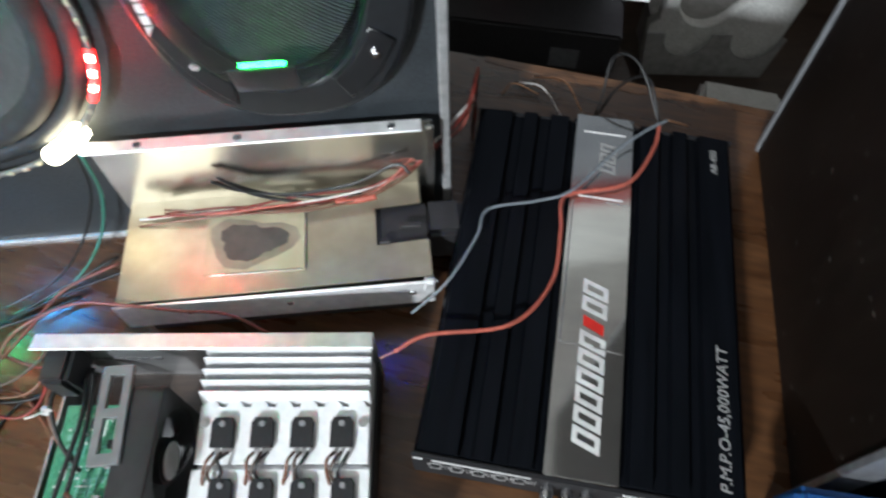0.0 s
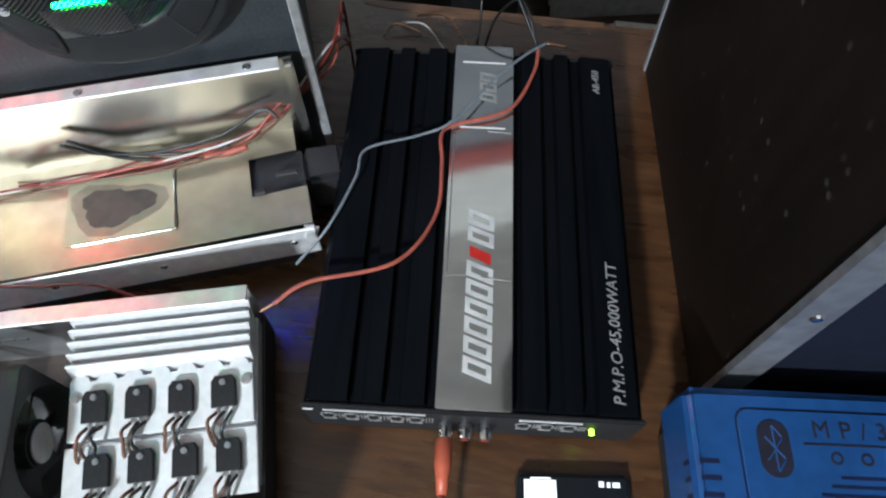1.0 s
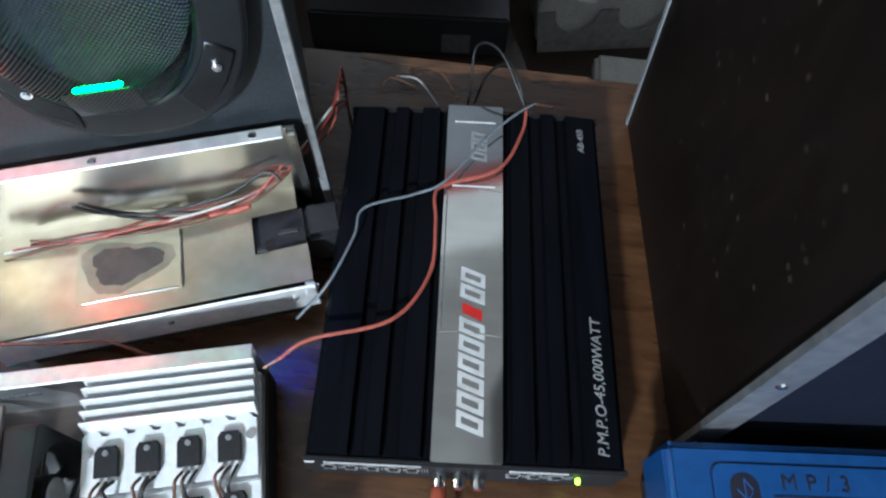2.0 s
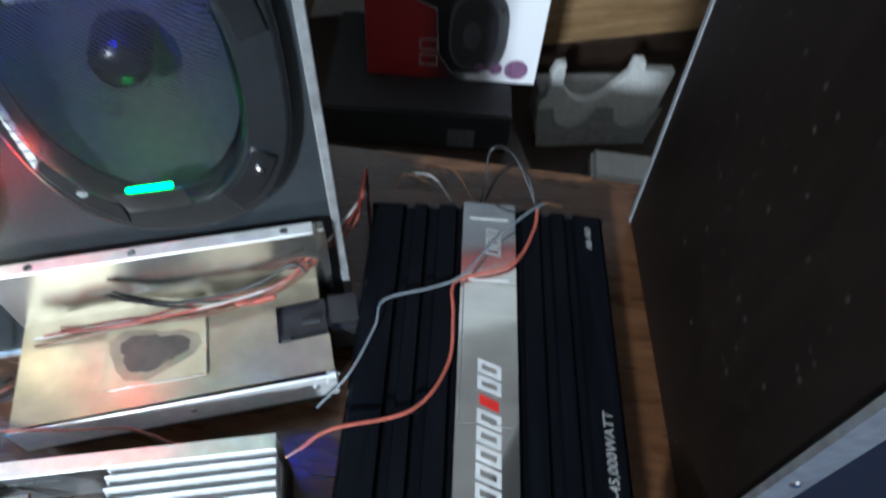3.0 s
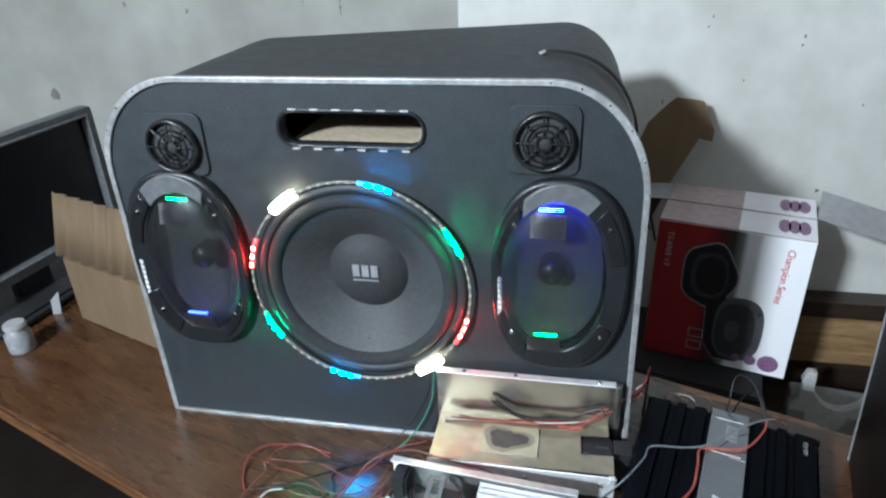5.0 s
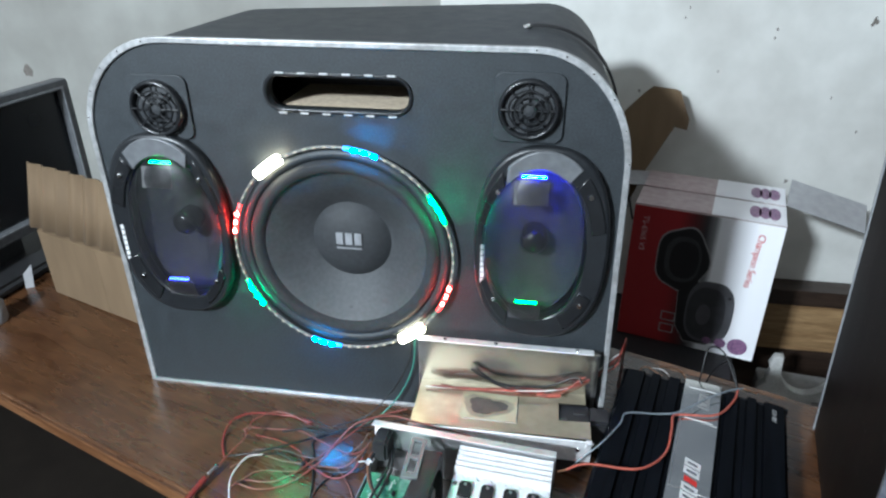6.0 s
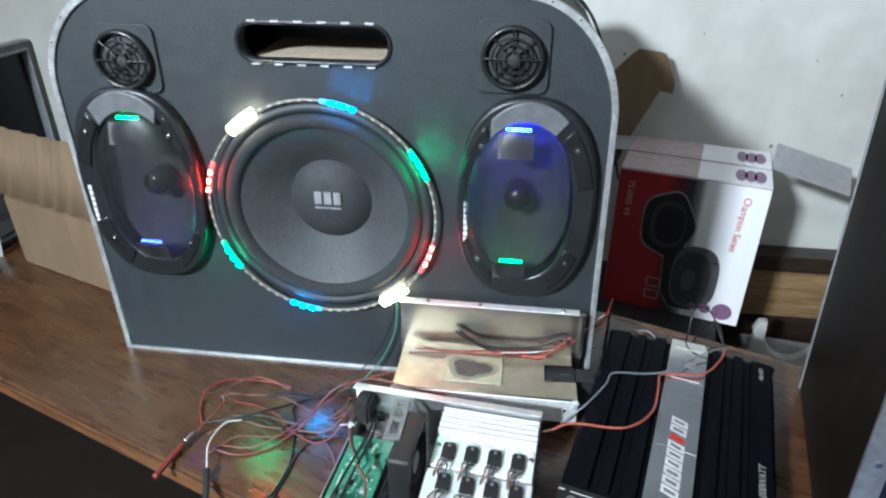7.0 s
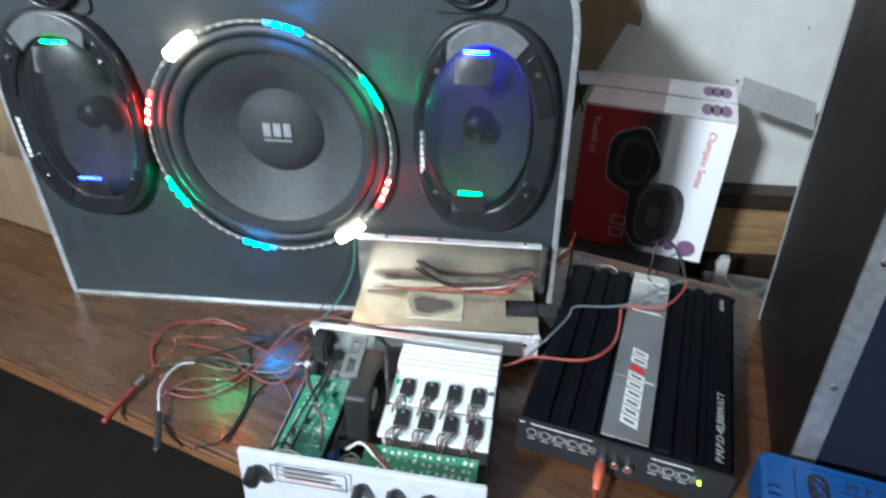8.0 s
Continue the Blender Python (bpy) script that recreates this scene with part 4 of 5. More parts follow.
    # wiring inside
    looms = (
        (BLACK_WIRE, 0.0016, [(0.022, -0.012, 0.05), (0.030, -0.045, 0.055), (0.020, -0.10, 0.045), (0.012, -0.15, 0.036)]),
        (BLACK_WIRE, 0.0016, [(0.026, -0.012, 0.05), (0.036, -0.05, 0.058), (0.028, -0.10, 0.046), (0.022, -0.15, 0.034)]),
        (BROWN_WIRE, 0.0014, [(0.014, -0.014, 0.055), (0.004, -0.032, 0.054), (0.010, -0.055, 0.042), (0.024, -0.070, 0.036)]),
        (BLACK_WIRE, 0.0014, [(0.018, -0.014, 0.055), (0.008, -0.034, 0.056), (0.014, -0.058, 0.044), (0.028, -0.075, 0.036)]),
        (BROWN_WIRE, 0.0014, [(0.03, -0.09, 0.05), (0.044, -0.105, 0.046), (0.052, -0.135, 0.036)]),
        (BLACK_WIRE, 0.0013, [(0.0, -0.15, 0.04), (0.02, -0.14, 0.046), (0.04, -0.155, 0.040), (0.056, -0.17, 0.034)]),
        (WHITE_WIRE, 0.0014, [(0.004, -0.172, 0.045), (0.016, -0.156, 0.052), (0.040, -0.156, 0.052), (0.054, -0.176, 0.048)]),
        (DARK_RED_WIRE, 0.0014, [(0.008, -0.174, 0.045), (0.02, -0.158, 0.0495), (0.042, -0.159, 0.050), (0.058, -0.178, 0.044)]),
        (WHITE_WIRE, 0.0014, [(0.080, -0.140, 0.05), (0.094, -0.136, 0.058), (0.112, -0.150, 0.058), (0.124, -0.158, 0.054)]),
        (RED_WIRE, 0.0014, [(0.078, -0.138, 0.046), (0.095, -0.131, 0.054), (0.115, -0.147, 0.055), (0.130, -0.160, 0.053)]),
        (GREY_WIRE, 0.0014, [(0.074, -0.145, 0.04), (0.090, -0.148, 0.056), (0.104, -0.160, 0.054)]),
        (BLACK_WIRE, 0.0013, [(0.052, -0.06, 0.03), (0.064, -0.085, 0.042), (0.062, -0.12, 0.034), (0.070, -0.15, 0.024)]),
        (GREEN_WIRE, 0.0012, [(0.108, -0.128, 0.020), (0.112, -0.136, 0.032), (0.118, -0.140, 0.05)]),
    )
    for m, r, pts in looms:
        part("wire", sweep(pts, r, 7, 7), m, t, smooth=True)
    part("cable_tie", join(moved(cyl(0.0034, 0.0026, 14), pose(0.006, -0.04, 0.054, 70, 0, 20)), sweep([(0.006, -0.042, 0.056), (0.001, -0.046, 0.0585), (-0.004, -0.047, 0.0575)], 0.0008, 6, 4)), WHITE_WIRE, t, "white cable tie")
    part("rear_plug", box(0.006, 0.024, -0.03, -0.002, 0.045, 0.075, 0.003), MATT_BLACK, t, "dark plug block")


open_amplifier()


# ---- the black car amplifier ----
def car_amplifier():
    t = thing("car_amplifier", pose(0.416, -0.1025, 0.0, 0, 0, -15.6), "long black ribbed amplifier with a polished silver centre strip", "amplifier")
    hw, hl = 0.1025, 0.1445
    left = [(-hw, 0.006), (-hw, 0.044), (-0.1005, 0.050), (-0.0975, 0.0535), (-0.075, 0.0555), (-0.0735, 0.049), (-0.0665, 0.049), (-0.065, 0.056),
            (-0.0545, 0.0565), (-0.053, 0.050), (-0.0445, 0.050), (-0.043, 0.057), (-0.0290, 0.0575), (-0.0275, 0.051), (-0.0245, 0.051), (-0.0235, 0.057)]
    right = [(-x, z) for x, z in reversed(left)]
    part("heatsink_body", extrude_profile(left + right, -hl + 0.004, hl - 0.004), AMP_BLACK, t, "black ribbed metal body")
    part("end_plate", box(-hw - 0.001, hw + 0.001, -hl, -hl + 0.0035, 0.004, 0.0505, 0.0012), CHIP_BLACK, t, "black connector end")
    part("end_plate", box(-hw - 0.001, hw + 0.001, hl - 0.0035, hl, 0.004, 0.0505, 0.0012), CHIP_BLACK, t)
    strip = part("silver_strip", box(-0.0225, 0.0225, -hl + 0.001, hl - 0.001, 0.0568, 0.0592, 0.0007, 2), STRIP, t, "polished silver centre strip")
    turn = pose(0, 0, 0.0594, 0, 0, 90)
    plain, marked = slant_bars(9, 0.0129, 0.0108, 0.0175, 0.0065, 0.0003, (6,))
    at = Matrix.Translation((0.0100, -0.1275, 0)) @ turn
    for bm in plain:
        part("brand_block", moved(bm, at), SILVER_PRINT, strip, "grey outlined block letters")
    for bm in marked:
        part("brand_block", moved(bm, at), RED_PRINT, strip, "red slanted block")
    plain, _ = slant_bars(3, 0.0095, 0.008, 0.013, 0.003)
    for bm in plain:
        part("brand_block", moved(bm, Matrix.Translation((0.010, 0.086, 0)) @ turn), GREY_PRINT, strip)
    # white lines and metal bars draw the reflections along the clear film's edges
    for y in (0.062, 0.125):
        part("line", box(-0.0165, 0.0165, y, y + 0.0012, 0.0591, 0.0595), WHITE_PRINT, strip)
    for x0, x1, y, lean in ((-0.0215, -0.008, -0.0560, 4), (0.002, 0.0215, -0.0575, -5), (0.004, 0.0215, 0.0600, -3)):
        part("film_glare_bar", moved(box(x0, x1, -0.0006, 0.0006, 0.0591, 0.0598, 0.0002, 1), Matrix.Translation((0, y, 0)) @ pose(0, 0, 0, 0, 0, lean)), CHROME, strip, "bright bar for the glare on a crease of the clear film")
    part("film_glare_bar", box(-0.0205, -0.0195, -0.056, 0.058, 0.0591, 0.0597, 0.0002, 1), DULL_ALU, strip, "dull bar for the clear film's edge")
    part("lettering", moved(letters("P.M.P.O-45,000WATT", 0.0102, 0.0002, 0.15), Matrix.Translation((0.0905, -0.1350, 0.0546)) @ pose(0, 0, 0, 0, 4.9) @ pose(0, 0, 0, 0, 0, 90)), GREY_PRINT, t, "grey lettering")
    part("lettering", moved(letters("AB-450", 0.0075, 0.0002, 0.15), Matrix.Translation((0.0885, 0.1035, 0.0551)) @ pose(0, 0, 0, 0, 4.9) @ pose(0, 0, 0, 0, 0, 90)), GREY_PRINT, t, "small grey lettering")
    yf = -hl
    for k in range(3):
        x = -0.016 + 0.0125 * k
        j = part("socket", moved(cyl(0.0046, 0.010, 18, bevel=0.0006), Matrix.Translation((x, yf, 0.030)) @ FRONT), CHROME, t, "chrome phono socket")
        part("socket_core", moved(cyl(0.0025, 0.0104, 12), Matrix.Translation((x, yf, 0.030)) @ FRONT), DARK_RED_WIRE if k else WHITE_PRINT, j)
    part("pilot_lamp", moved(cyl(0.0017, 0.004, 12, bevel=0.0006), Matrix.Translation((0.074, yf, 0.033)) @ FRONT), PILOT, t, "lit yellow-green pilot lamp")
    for x0, x1 in ((-0.102, -0.096), (-0.090, -0.028), (0.028, 0.066)):
        part("print_line", box(x0, x1, yf - 0.0008, yf, 0.0455, 0.0462), WHITE_PRINT, t)
    for k, x in enumerate((-0.088, -0.074, -0.060, -0.046, -0.034, 0.032, 0.046, 0.060)):
        part("dial_mark", moved(plate([ring_pts(x, 0.034, 0.0052, 20), ring_pts(x, 0.034, 0.0042, 20)], 0.0006), Matrix.Translation((0, yf, 0)) @ FRONT), GREY_PRINT, t, "small dial ring")
        part("trim_knob", moved(cyl(0.0030, 0.0015, 16, bevel=0.0004), Matrix.Translation((x, yf, 0.034)) @ FRONT), MATT_BLACK, t)
        for b in range(3):
            part("print_bar", box(x + 0.0062 + 0.0018 * b, x + 0.0068 + 0.0018 * b, yf - 0.0006, yf, 0.028, 0.038), GREY_PRINT, t)
        part("print_bar", box(x - 0.004, x + 0.004, yf - 0.0007, yf, 0.0245, 0.0262), GREY_PRINT, t)
    for x in (-0.09, 0.09):
        for y in (-0.12, 0.12):
            part("foot", moved(cyl(0.007, 0.0062, 14), Matrix.Translation((x, y, 0))), MATT_BLACK, t)
    m = pose(0.416, -0.1025, 0.0, 0, 0, -15.6)
    plug = thing("phono_cable", m, "orange phono plug and cable pushed into the amplifier", "cable")
    part("plug", moved(lathe([(0.0030, 0), (0.0052, 0.002), (0.0052, 0.018), (0.0040, 0.024), (0.0030, 0.034), (0, 0.034)], 18), Matrix.Translation((-0.016, yf - 0.009, 0.030)) @ FRONT), ORANGE, plug, "orange plug", True)
    part("cord", sweep([(-0.016, yf - 0.042, 0.030), (-0.015, yf - 0.065, 0.022), (-0.010, yf - 0.10, 0.006), (-0.005, yf - 0.13, 0.003)], 0.0022, 8, 8), DARK_RED_WIRE, plug, smooth=True)


car_amplifier()


# ---- the blue player ----
def blue_player():
    t = thing("music_player", pose(0.4925, -0.2570, 0.0, 0, 0, -15), "blue plastic music player box with dark print", "player")
    h, w, d = 0.083, 0.20, 0.13
    part("case", box(0.0, w, -d, 0.0, 0.036, h, 0.005, 3), BLUE, t, "blue plastic case")
    part("underside", box(0.009, w - 0.009, -d + 0.009, -0.009, 0.0, 0.0375, 0.003), MATT_BLACK, t, "dark set-back underside")
    part("top_panel", moved(plate([round_rect(w - 0.05, d - 0.026, 0.006, 5, w / 2 + 0.002, -d / 2)], 0.0018, 0.0006), Matrix.Translation((0, 0, h - 0.0006))), BLUE, t, "raised blue top panel")
    part("groove", moved(plate([round_rect(w - 0.047, d - 0.023, 0.007, 5, w / 2 + 0.002, -d / 2), round_rect(w - 0.05, d - 0.026, 0.006, 5, w / 2 + 0.002, -d / 2)], 0.0005), Matrix.Translation((0, 0, h - 0.0002))), BLUE_DARK, t)
    z = h + 0.0012
    part("symbol_pill", moved(plate([round_rect(0.017, 0.030, 0.008, 6, 0.044, -0.033)], 0.0004), Matrix.Translation((0, 0, z))), BLACK_PRINT, t, "dark oval mark with a pale sign")
    for a, b in (((0.0395, -0.039), (0.0485, -0.028)), ((0.0395, -0.027), (0.0485, -0.038)), ((0.044, -0.021), (0.044, -0.045)), ((0.044, -0.021), (0.0485, -0.027)), ((0.044, -0.045), (0.0485, -0.039))):
        part("symbol_line", sweep([(*a, z + 0.0005), (*b, z + 0.0005)], 0.0005, 5, 0), BLUE, t)
    part("lettering", moved(letters("MP/3", 0.0128, 0.0002, 0.0, 1.75), Matrix.Translation((0.0655, -0.0265, z + 0.0003))), BLACK_PRINT, t, "dark lettering")
    part("print_line", box(0.060, 0.150, -0.0305, -0.0297, z, z + 0.0005), BLACK_PRINT, t)
    for k in range(4):
        part("print_ring", moved(plate([ring_pts(0.076 + 0.016 * k, -0.037, 0.0033, 20), ring_pts(0.076 + 0.016 * k, -0.037, 0.0021, 20)], 0.0004), Matrix.Translation((0, 0, z))), BLACK_PRINT, t)
    for k in range(3):
        part("print_bar", box(0.076 - 0.006 * k, 0.150, -0.0475 - 0.0045 * k, -0.0460 - 0.0045 * k, z, z + 0.0004), BLUE_DARK, t)
    part("print_ring", moved(plate([ring_pts(0.072, -0.070, 0.013, 30), ring_pts(0.072, -0.070, 0.010, 30)], 0.0004), Matrix.Translation((0, 0, z))), BLACK_PRINT, t)
    for k in range(6):
        part("vent_slit", join(box(0.004, 0.014, -0.042 - 0.0085 * k, -0.0396 - 0.0085 * k, h - 0.002, h + 0.0003), box(-0.0003, 0.002, -0.042 - 0.0085 * k, -0.0396 - 0.0085 * k, h - 0.014, h - 0.006)), BLUE_DARK, t)


blue_player()


# ---- the big cabinet at the end of the table ----
def tall_cabinet():
    t = thing("tall_cabinet", pose(0.5300, -0.2535, 0.0, 0, -2.6, -14.7), "tall dark brown specked loudspeaker box with aluminium corner edging", "speaker")
    h, d, w = 1.0, 0.300, 0.42
    part("side_panel", box(0.0, 0.016, 0.002, d, 0.0, h, 0.002), PANEL_BROWN, t, "dark brown specked side")
    part("back_panel", box(0.017, w, d - 0.016, d, 0.03, h), PANEL_BROWN, t)
    part("front_baffle", box(0.017, w, 0.004, 0.016, 0.0, h), CAB_FRONT, t, "dark blue-black cloth front")
    part("side_panel", box(w, w + 0.016, 0.002, d, 0.03, h), PANEL_BROWN, t)
    part("top_panel", box(0.0, w + 0.016, 0.0, d, h + 0.0005, h + 0.016), PANEL_BROWN, t)
    e = part("corner_edging", extrude_profile([(-0.0015, 0.0018), (0.018, 0.0018), (0.018, 0.0), (0.0, 0.0), (0.0, -0.003), (-0.0015, -0.003)], 0.0, h), DULL_ALU, t, "worn aluminium corner angle")
    e.matrix_basis = Matrix(((1, 0, 0, -0.0005), (0, 0, -1, -0.0008), (0, 1, 0, 0), (0, 0, 0, 1)))
    part("back_bead", box(-0.0012, 0.0, d - 0.004, d + 0.001, 0.0, h), GREY_BADGE, t, "pale worn back edge")
    for k in range(8):
        part("rivet", moved(lathe([(0.0035, 0), (0.0028, 0.0012), (0, 0.0018)], 12), Matrix.Translation((0.0085, -0.0026, 0.035 + 0.125 * k)) @ FRONT), CHROME, t)


tall_cabinet()


# ---- behind the table ----
def carton(x, y, z, rz, w, d, h, printed, label):
    t = thing("speaker_carton", pose(x, y, z, 0, 0, rz), label, "carton", "speaker cartons")
    part("box_body", box(0, w, 0.001, d, 0, h, 0.002), CARTON_TOP, t, "worn carton")
    split = w * 0.52
    part("printed_face", box(0.001, w - 0.001, -0.0008, 0.001, 0.001, h - 0.002), CARTON_PRINT_SHADOW, t, "printed face, red to black to white, with a painted shadow edge")
    part("red_top", box(0.001, split, 0.003, d - 0.002, h - 0.001, h + 0.0008), CARTON_TOP, t, "greyish red left part of the top")
    part("white_top", box(split, w - 0.001, 0.003, d - 0.002, h - 0.001, h + 0.0008), CARTON_WHITE, t)
    for k in range(3):
        part("picture", moved(plate([oval(0.80 * w + 0.017 * k, d * 0.5, 0.011, d * 0.30, 24, 2)], 0.0005), Matrix.Translation((0, 0, h + 0.0006))), PINK_PRINT, t)
    if printed:
        f = lambda bm, dy=0.0: moved(bm, Matrix.Translation((0, -0.0008 - dy, 0)) @ FRONT)
        pic = []
        for i in range(40):
            a = 2 * math.pi * i / 40
            k = 1 + 0.05 * math.cos(5 * a)
            pic.append((0.385 * w + 0.18 * w * k * math.cos(a), 0.66 * h + 0.225 * h * k * math.sin(a)))
        grow = lambda pts, cx, cy, k: [(cx + (px - cx) * k, cy + (py - cy) * k) for px, py in pts]
        lo = [(0.46 * w, 0.56 * h), (0.40 * w, 0.42 * h), (0.42 * w, 0.16 * h), (0.50 * w, 0.05 * h), (0.66 * w, 0.06 * h), (0.66 * w, 0.44 * h)]
        part("picture_outline", f(plate([grow(lo, 0.53 * w, 0.28 * h, 1.04)], 0.0004)), GREY_PRINT, t, "pale outline")
        part("picture_outline", f(plate([grow(pic, 0.385 * w, 0.66 * h, 1.05)], 0.0004), 0.0002), GREY_PRINT, t, "pale outline")
        part("picture", f(plate([lo], 0.0004), 0.0007), CARTON_BLACK, t, "printed black loudspeaker")
        part("picture", f(plate([pic], 0.0004), 0.0008), CARTON_BLACK, t, "printed black loudspeaker")
        part("picture", f(plate([oval(0.39 * w, 0.66 * h, 0.125 * w, 0.165 * h)], 0.0003), 0.0012), CARTON_DIM, t)
        part("picture", f(plate([oval(0.40 * w, 0.66 * h, 0.100 * w, 0.135 * h)], 0.0003), 0.0016), CARTON_BLACK, t)
        part("picture", f(plate([oval(0.635 * w, 0.305 * h, 0.165 * w, 0.235 * h, 40, 2.8)], 0.0004), 0.0012), CARTON_GREY, t, "printed grey loudspeaker")
        part("picture", f(plate([oval(0.615 * w, 0.295 * h, 0.130 * w, 0.200 * h, 40, 2.6)], 0.0004), 0.0017), CARTON_DIM, t)
        part("picture", f(plate([oval(0.60 * w, 0.285 * h, 0.05 * w, 0.08 * h, 30, 2)], 0.0004), 0.0021), CARTON_GREY, t)
        part("picture", f(plate([ring_pts(0.755 * w, 0.445 * h, 0.010 * h, 12)], 0.0004), 0.0021), CARTON_BLACK, t)
        for px, r in ((0.66, 0.028), (0.755, 0.036), (0.875, 0.062)):
            part("round_mark", f(plate([ring_pts(px * w, 0.095 * h, r * h, 24)], 0.0004), 0.0026), PINK_PRINT, t, "violet round mark")
        for dz in (0.12, 0.215):
            part("square_mark", f(plate([round_rect(0.03, 0.022, 0.002, 3, 0.36 * w, dz * h), round_rect(0.025, 0.017, 0.002, 3, 0.36 * w, dz * h)], 0.0003), 0.0005), GREY_PRINT, t)
        part("lettering", f(moved(letters("Champion Series", 0.0190, 0.0002, 0.12, 0.92), Matrix.Translation((0.845 * w, 0.93 * h, 0)) @ pose(0, 0, 0, 0, 0, -93)), 0.0006), RED_PRINT, t, "red script lettering")
        part("lettering", f(moved(letters("TS-6965 V3", 0.0165, 0.0002), Matrix.Translation((0.075 * w, 0.93 * h, 0)) @ pose(0, 0, 0, 0, 0, -91)), 0.0006), PALE_RED, t, "pale lettering")
    return t


CZ = -0.30
LZ = -0.473
carton(0.417, 0.569, -0.222, -15.3, 0.281, 0.104, 0.312, True, "red and white printed carton standing on end behind the table")
rear_carton = carton(0.4455, 0.673, -0.222, -15.3, 0.281, 0.104, 0.312, False, "second red and white carton with open side flaps behind the first")
# flaps use a darker grey that carries the shade falling on them
part("side_flap", moved(box(-0.108, 0.0, 0.004, 0.098, -0.0008, 0.0008), Matrix.Translation((0.0, 0, 0.311)) @ pose(0, 0, 0, 0, -4)), PAPER, rear_carton, "open card flap, its shade put into the grey")
part("side_flap", moved(box(0.0, 0.150, 0.004, 0.098, -0.0008, 0.0008), Matrix.Translation((0.281, 0, 0.311)) @ pose(0, 0, 0, 16, 13)), PAPER, rear_carton, "open card flap, its shade put into the grey")


def behind_table():
    s = thing("shelf_unit", pose(0, 0, 0), "dark low shelf with a tan wooden board against the wall", "shelf")
    part("board", box(0.1, 0.66, 0.35, 0.855, CZ - 0.03, CZ - 0.003), DARK_WOOD, s, "dark shelf board")
    part("lower_board", box(0.661, 1.6, 0.35, 0.855, LZ - 0.03, LZ - 0.0005), DARK_WOOD, s, "dark lower shelf board")
    part("divider", box(0.643, 0.6595, 0.352, 0.853, LZ - 0.03, CZ - 0.031), DARK_WOOD, s)
    part("back_board", box(0.662, 1.6, 0.80, 0.815, CZ - 0.085, CZ + 0.045), TAN_WOOD, s, "tan wooden board")
    # added dark sheet: gives the shade below the tan board as a colour
    part("back_panel", box(0.662, 1.6, 0.816, 0.83, LZ - 0.0004, CZ + 0.0455), DARK_WOOD, s, "dark sheet standing in for the shade below the tan board")
    part("ledge", box(0.662, 1.6, 0.80, 0.858, CZ + 0.046, CZ + 0.088), DARK_WOOD, s, "dark ledge below the wall")
    for x, top in ((0.22, CZ), (1.5, LZ)):
        part("post", box(x, x + 0.05, 0.38, 0.43, -0.75, top - 0.0305), DARK_WOOD, s)
    d = thing("black_device", pose(0.33, 0.505, CZ, 0, 0, -15.3), "wide black electronic box with a grey label under the cartons", "device")
    part("case", box(0, 0.310, 0.0, 0.26, -0.002, 0.0765, 0.004), MATT_BLACK, d)
    part("label_plate", box(0.207, 0.252, -0.001, 0.0, 0.006, 0.043), DIM_BADGE, d, "grey label")
    c = thing("cardboard_sheet", pose(0.0, 0.742, CZ), "brown cardboard piece leaning on the white wall", "cardboard")
    lean = pose(0, 0, 0, 84.5)
    part("sheet", moved(plate([[(0.18, 0.0), (0.31, 0.0), (0.42, 0.28), (0.464, 0.395), (0.512, 0.492), (0.514, 0.570), (0.503, 0.574), (0.456, 0.579), (0.440, 0.566), (0.402, 0.525), (0.380, 0.47), (0.335, 0.36)]], 0.004), lean), CARDBOARD, c, "torn brown sheet")
    part("fold", moved(plate([[(0.514, 0.570), (0.541, 0.510), (0.539, 0.486), (0.512, 0.492)]], 0.003), Matrix.Translation((0, -0.003, 0)) @ lean), CARDBOARD, c, "folded edge")
    f = thing("foam_packing", pose(0.778, 0.588, LZ, 0, 0, -8), "grey card tray with white packing and round cut-outs", "packing")

    def dip(cx, cz, r, n=12, a0=180, a1=360):
        return [(cx + r * math.cos(radians(a0 + (a1 - a0) * i / n)), cz + r * math.sin(radians(a0 + (a1 - a0) * i / n))) for i in range(n + 1)]

    grey = [(0.012, 0.0), (0.25, 0.0), (0.262, 0.078)] + list(reversed(dip(0.205, 0.082, 0.046))) + [(0.145, 0.082)] + list(reversed(dip(0.078, 0.082, 0.044))) + [(0.0, 0.080)]
    narrow = lambda pts: [(0.976 * x - 0.027, 1.22 * z) for x, z in pts]
    part("front_card", moved(plate([narrow(grey)], 0.003), FRONT), FOAM_GREY, f, "grey card front with two round cut-outs")
    white = [(0.01, 0.02), (0.25, 0.02), (0.262, 0.145), (0.20, 0.148), (0.196, 0.166), (0.178, 0.166), (0.174, 0.142), (0.150, 0.118)] + list(reversed(dip(0.098, 0.146, 0.058, 12, 196, 330))) + [(0.040, 0.162), (0.026, 0.160), (0.018, 0.142), (0.024, 0.130), (0.016, 0.112), (0.020, 0.104), (0.004, 0.090)]
    part("packing", moved(plate([narrow(white)], 0.022, 0.002), Matrix.Translation((0, 0.030, 0)) @ FRONT), FOAM, f, "white cut-out packing")
    part("tray", box(-0.010, 0.213, 0.0325, 0.12, 0.0, 0.09, 0.003), FOAM_GREY, f)
    g = thing("foam_block", pose(0.827, 0.447, LZ, 0, 0, -20), "small white packing block", "packing")
    part("block", box(0.0, 0.145, 0.0, 0.085, 0.0, 0.043, 0.009, 3), FOAM, g)


behind_table()


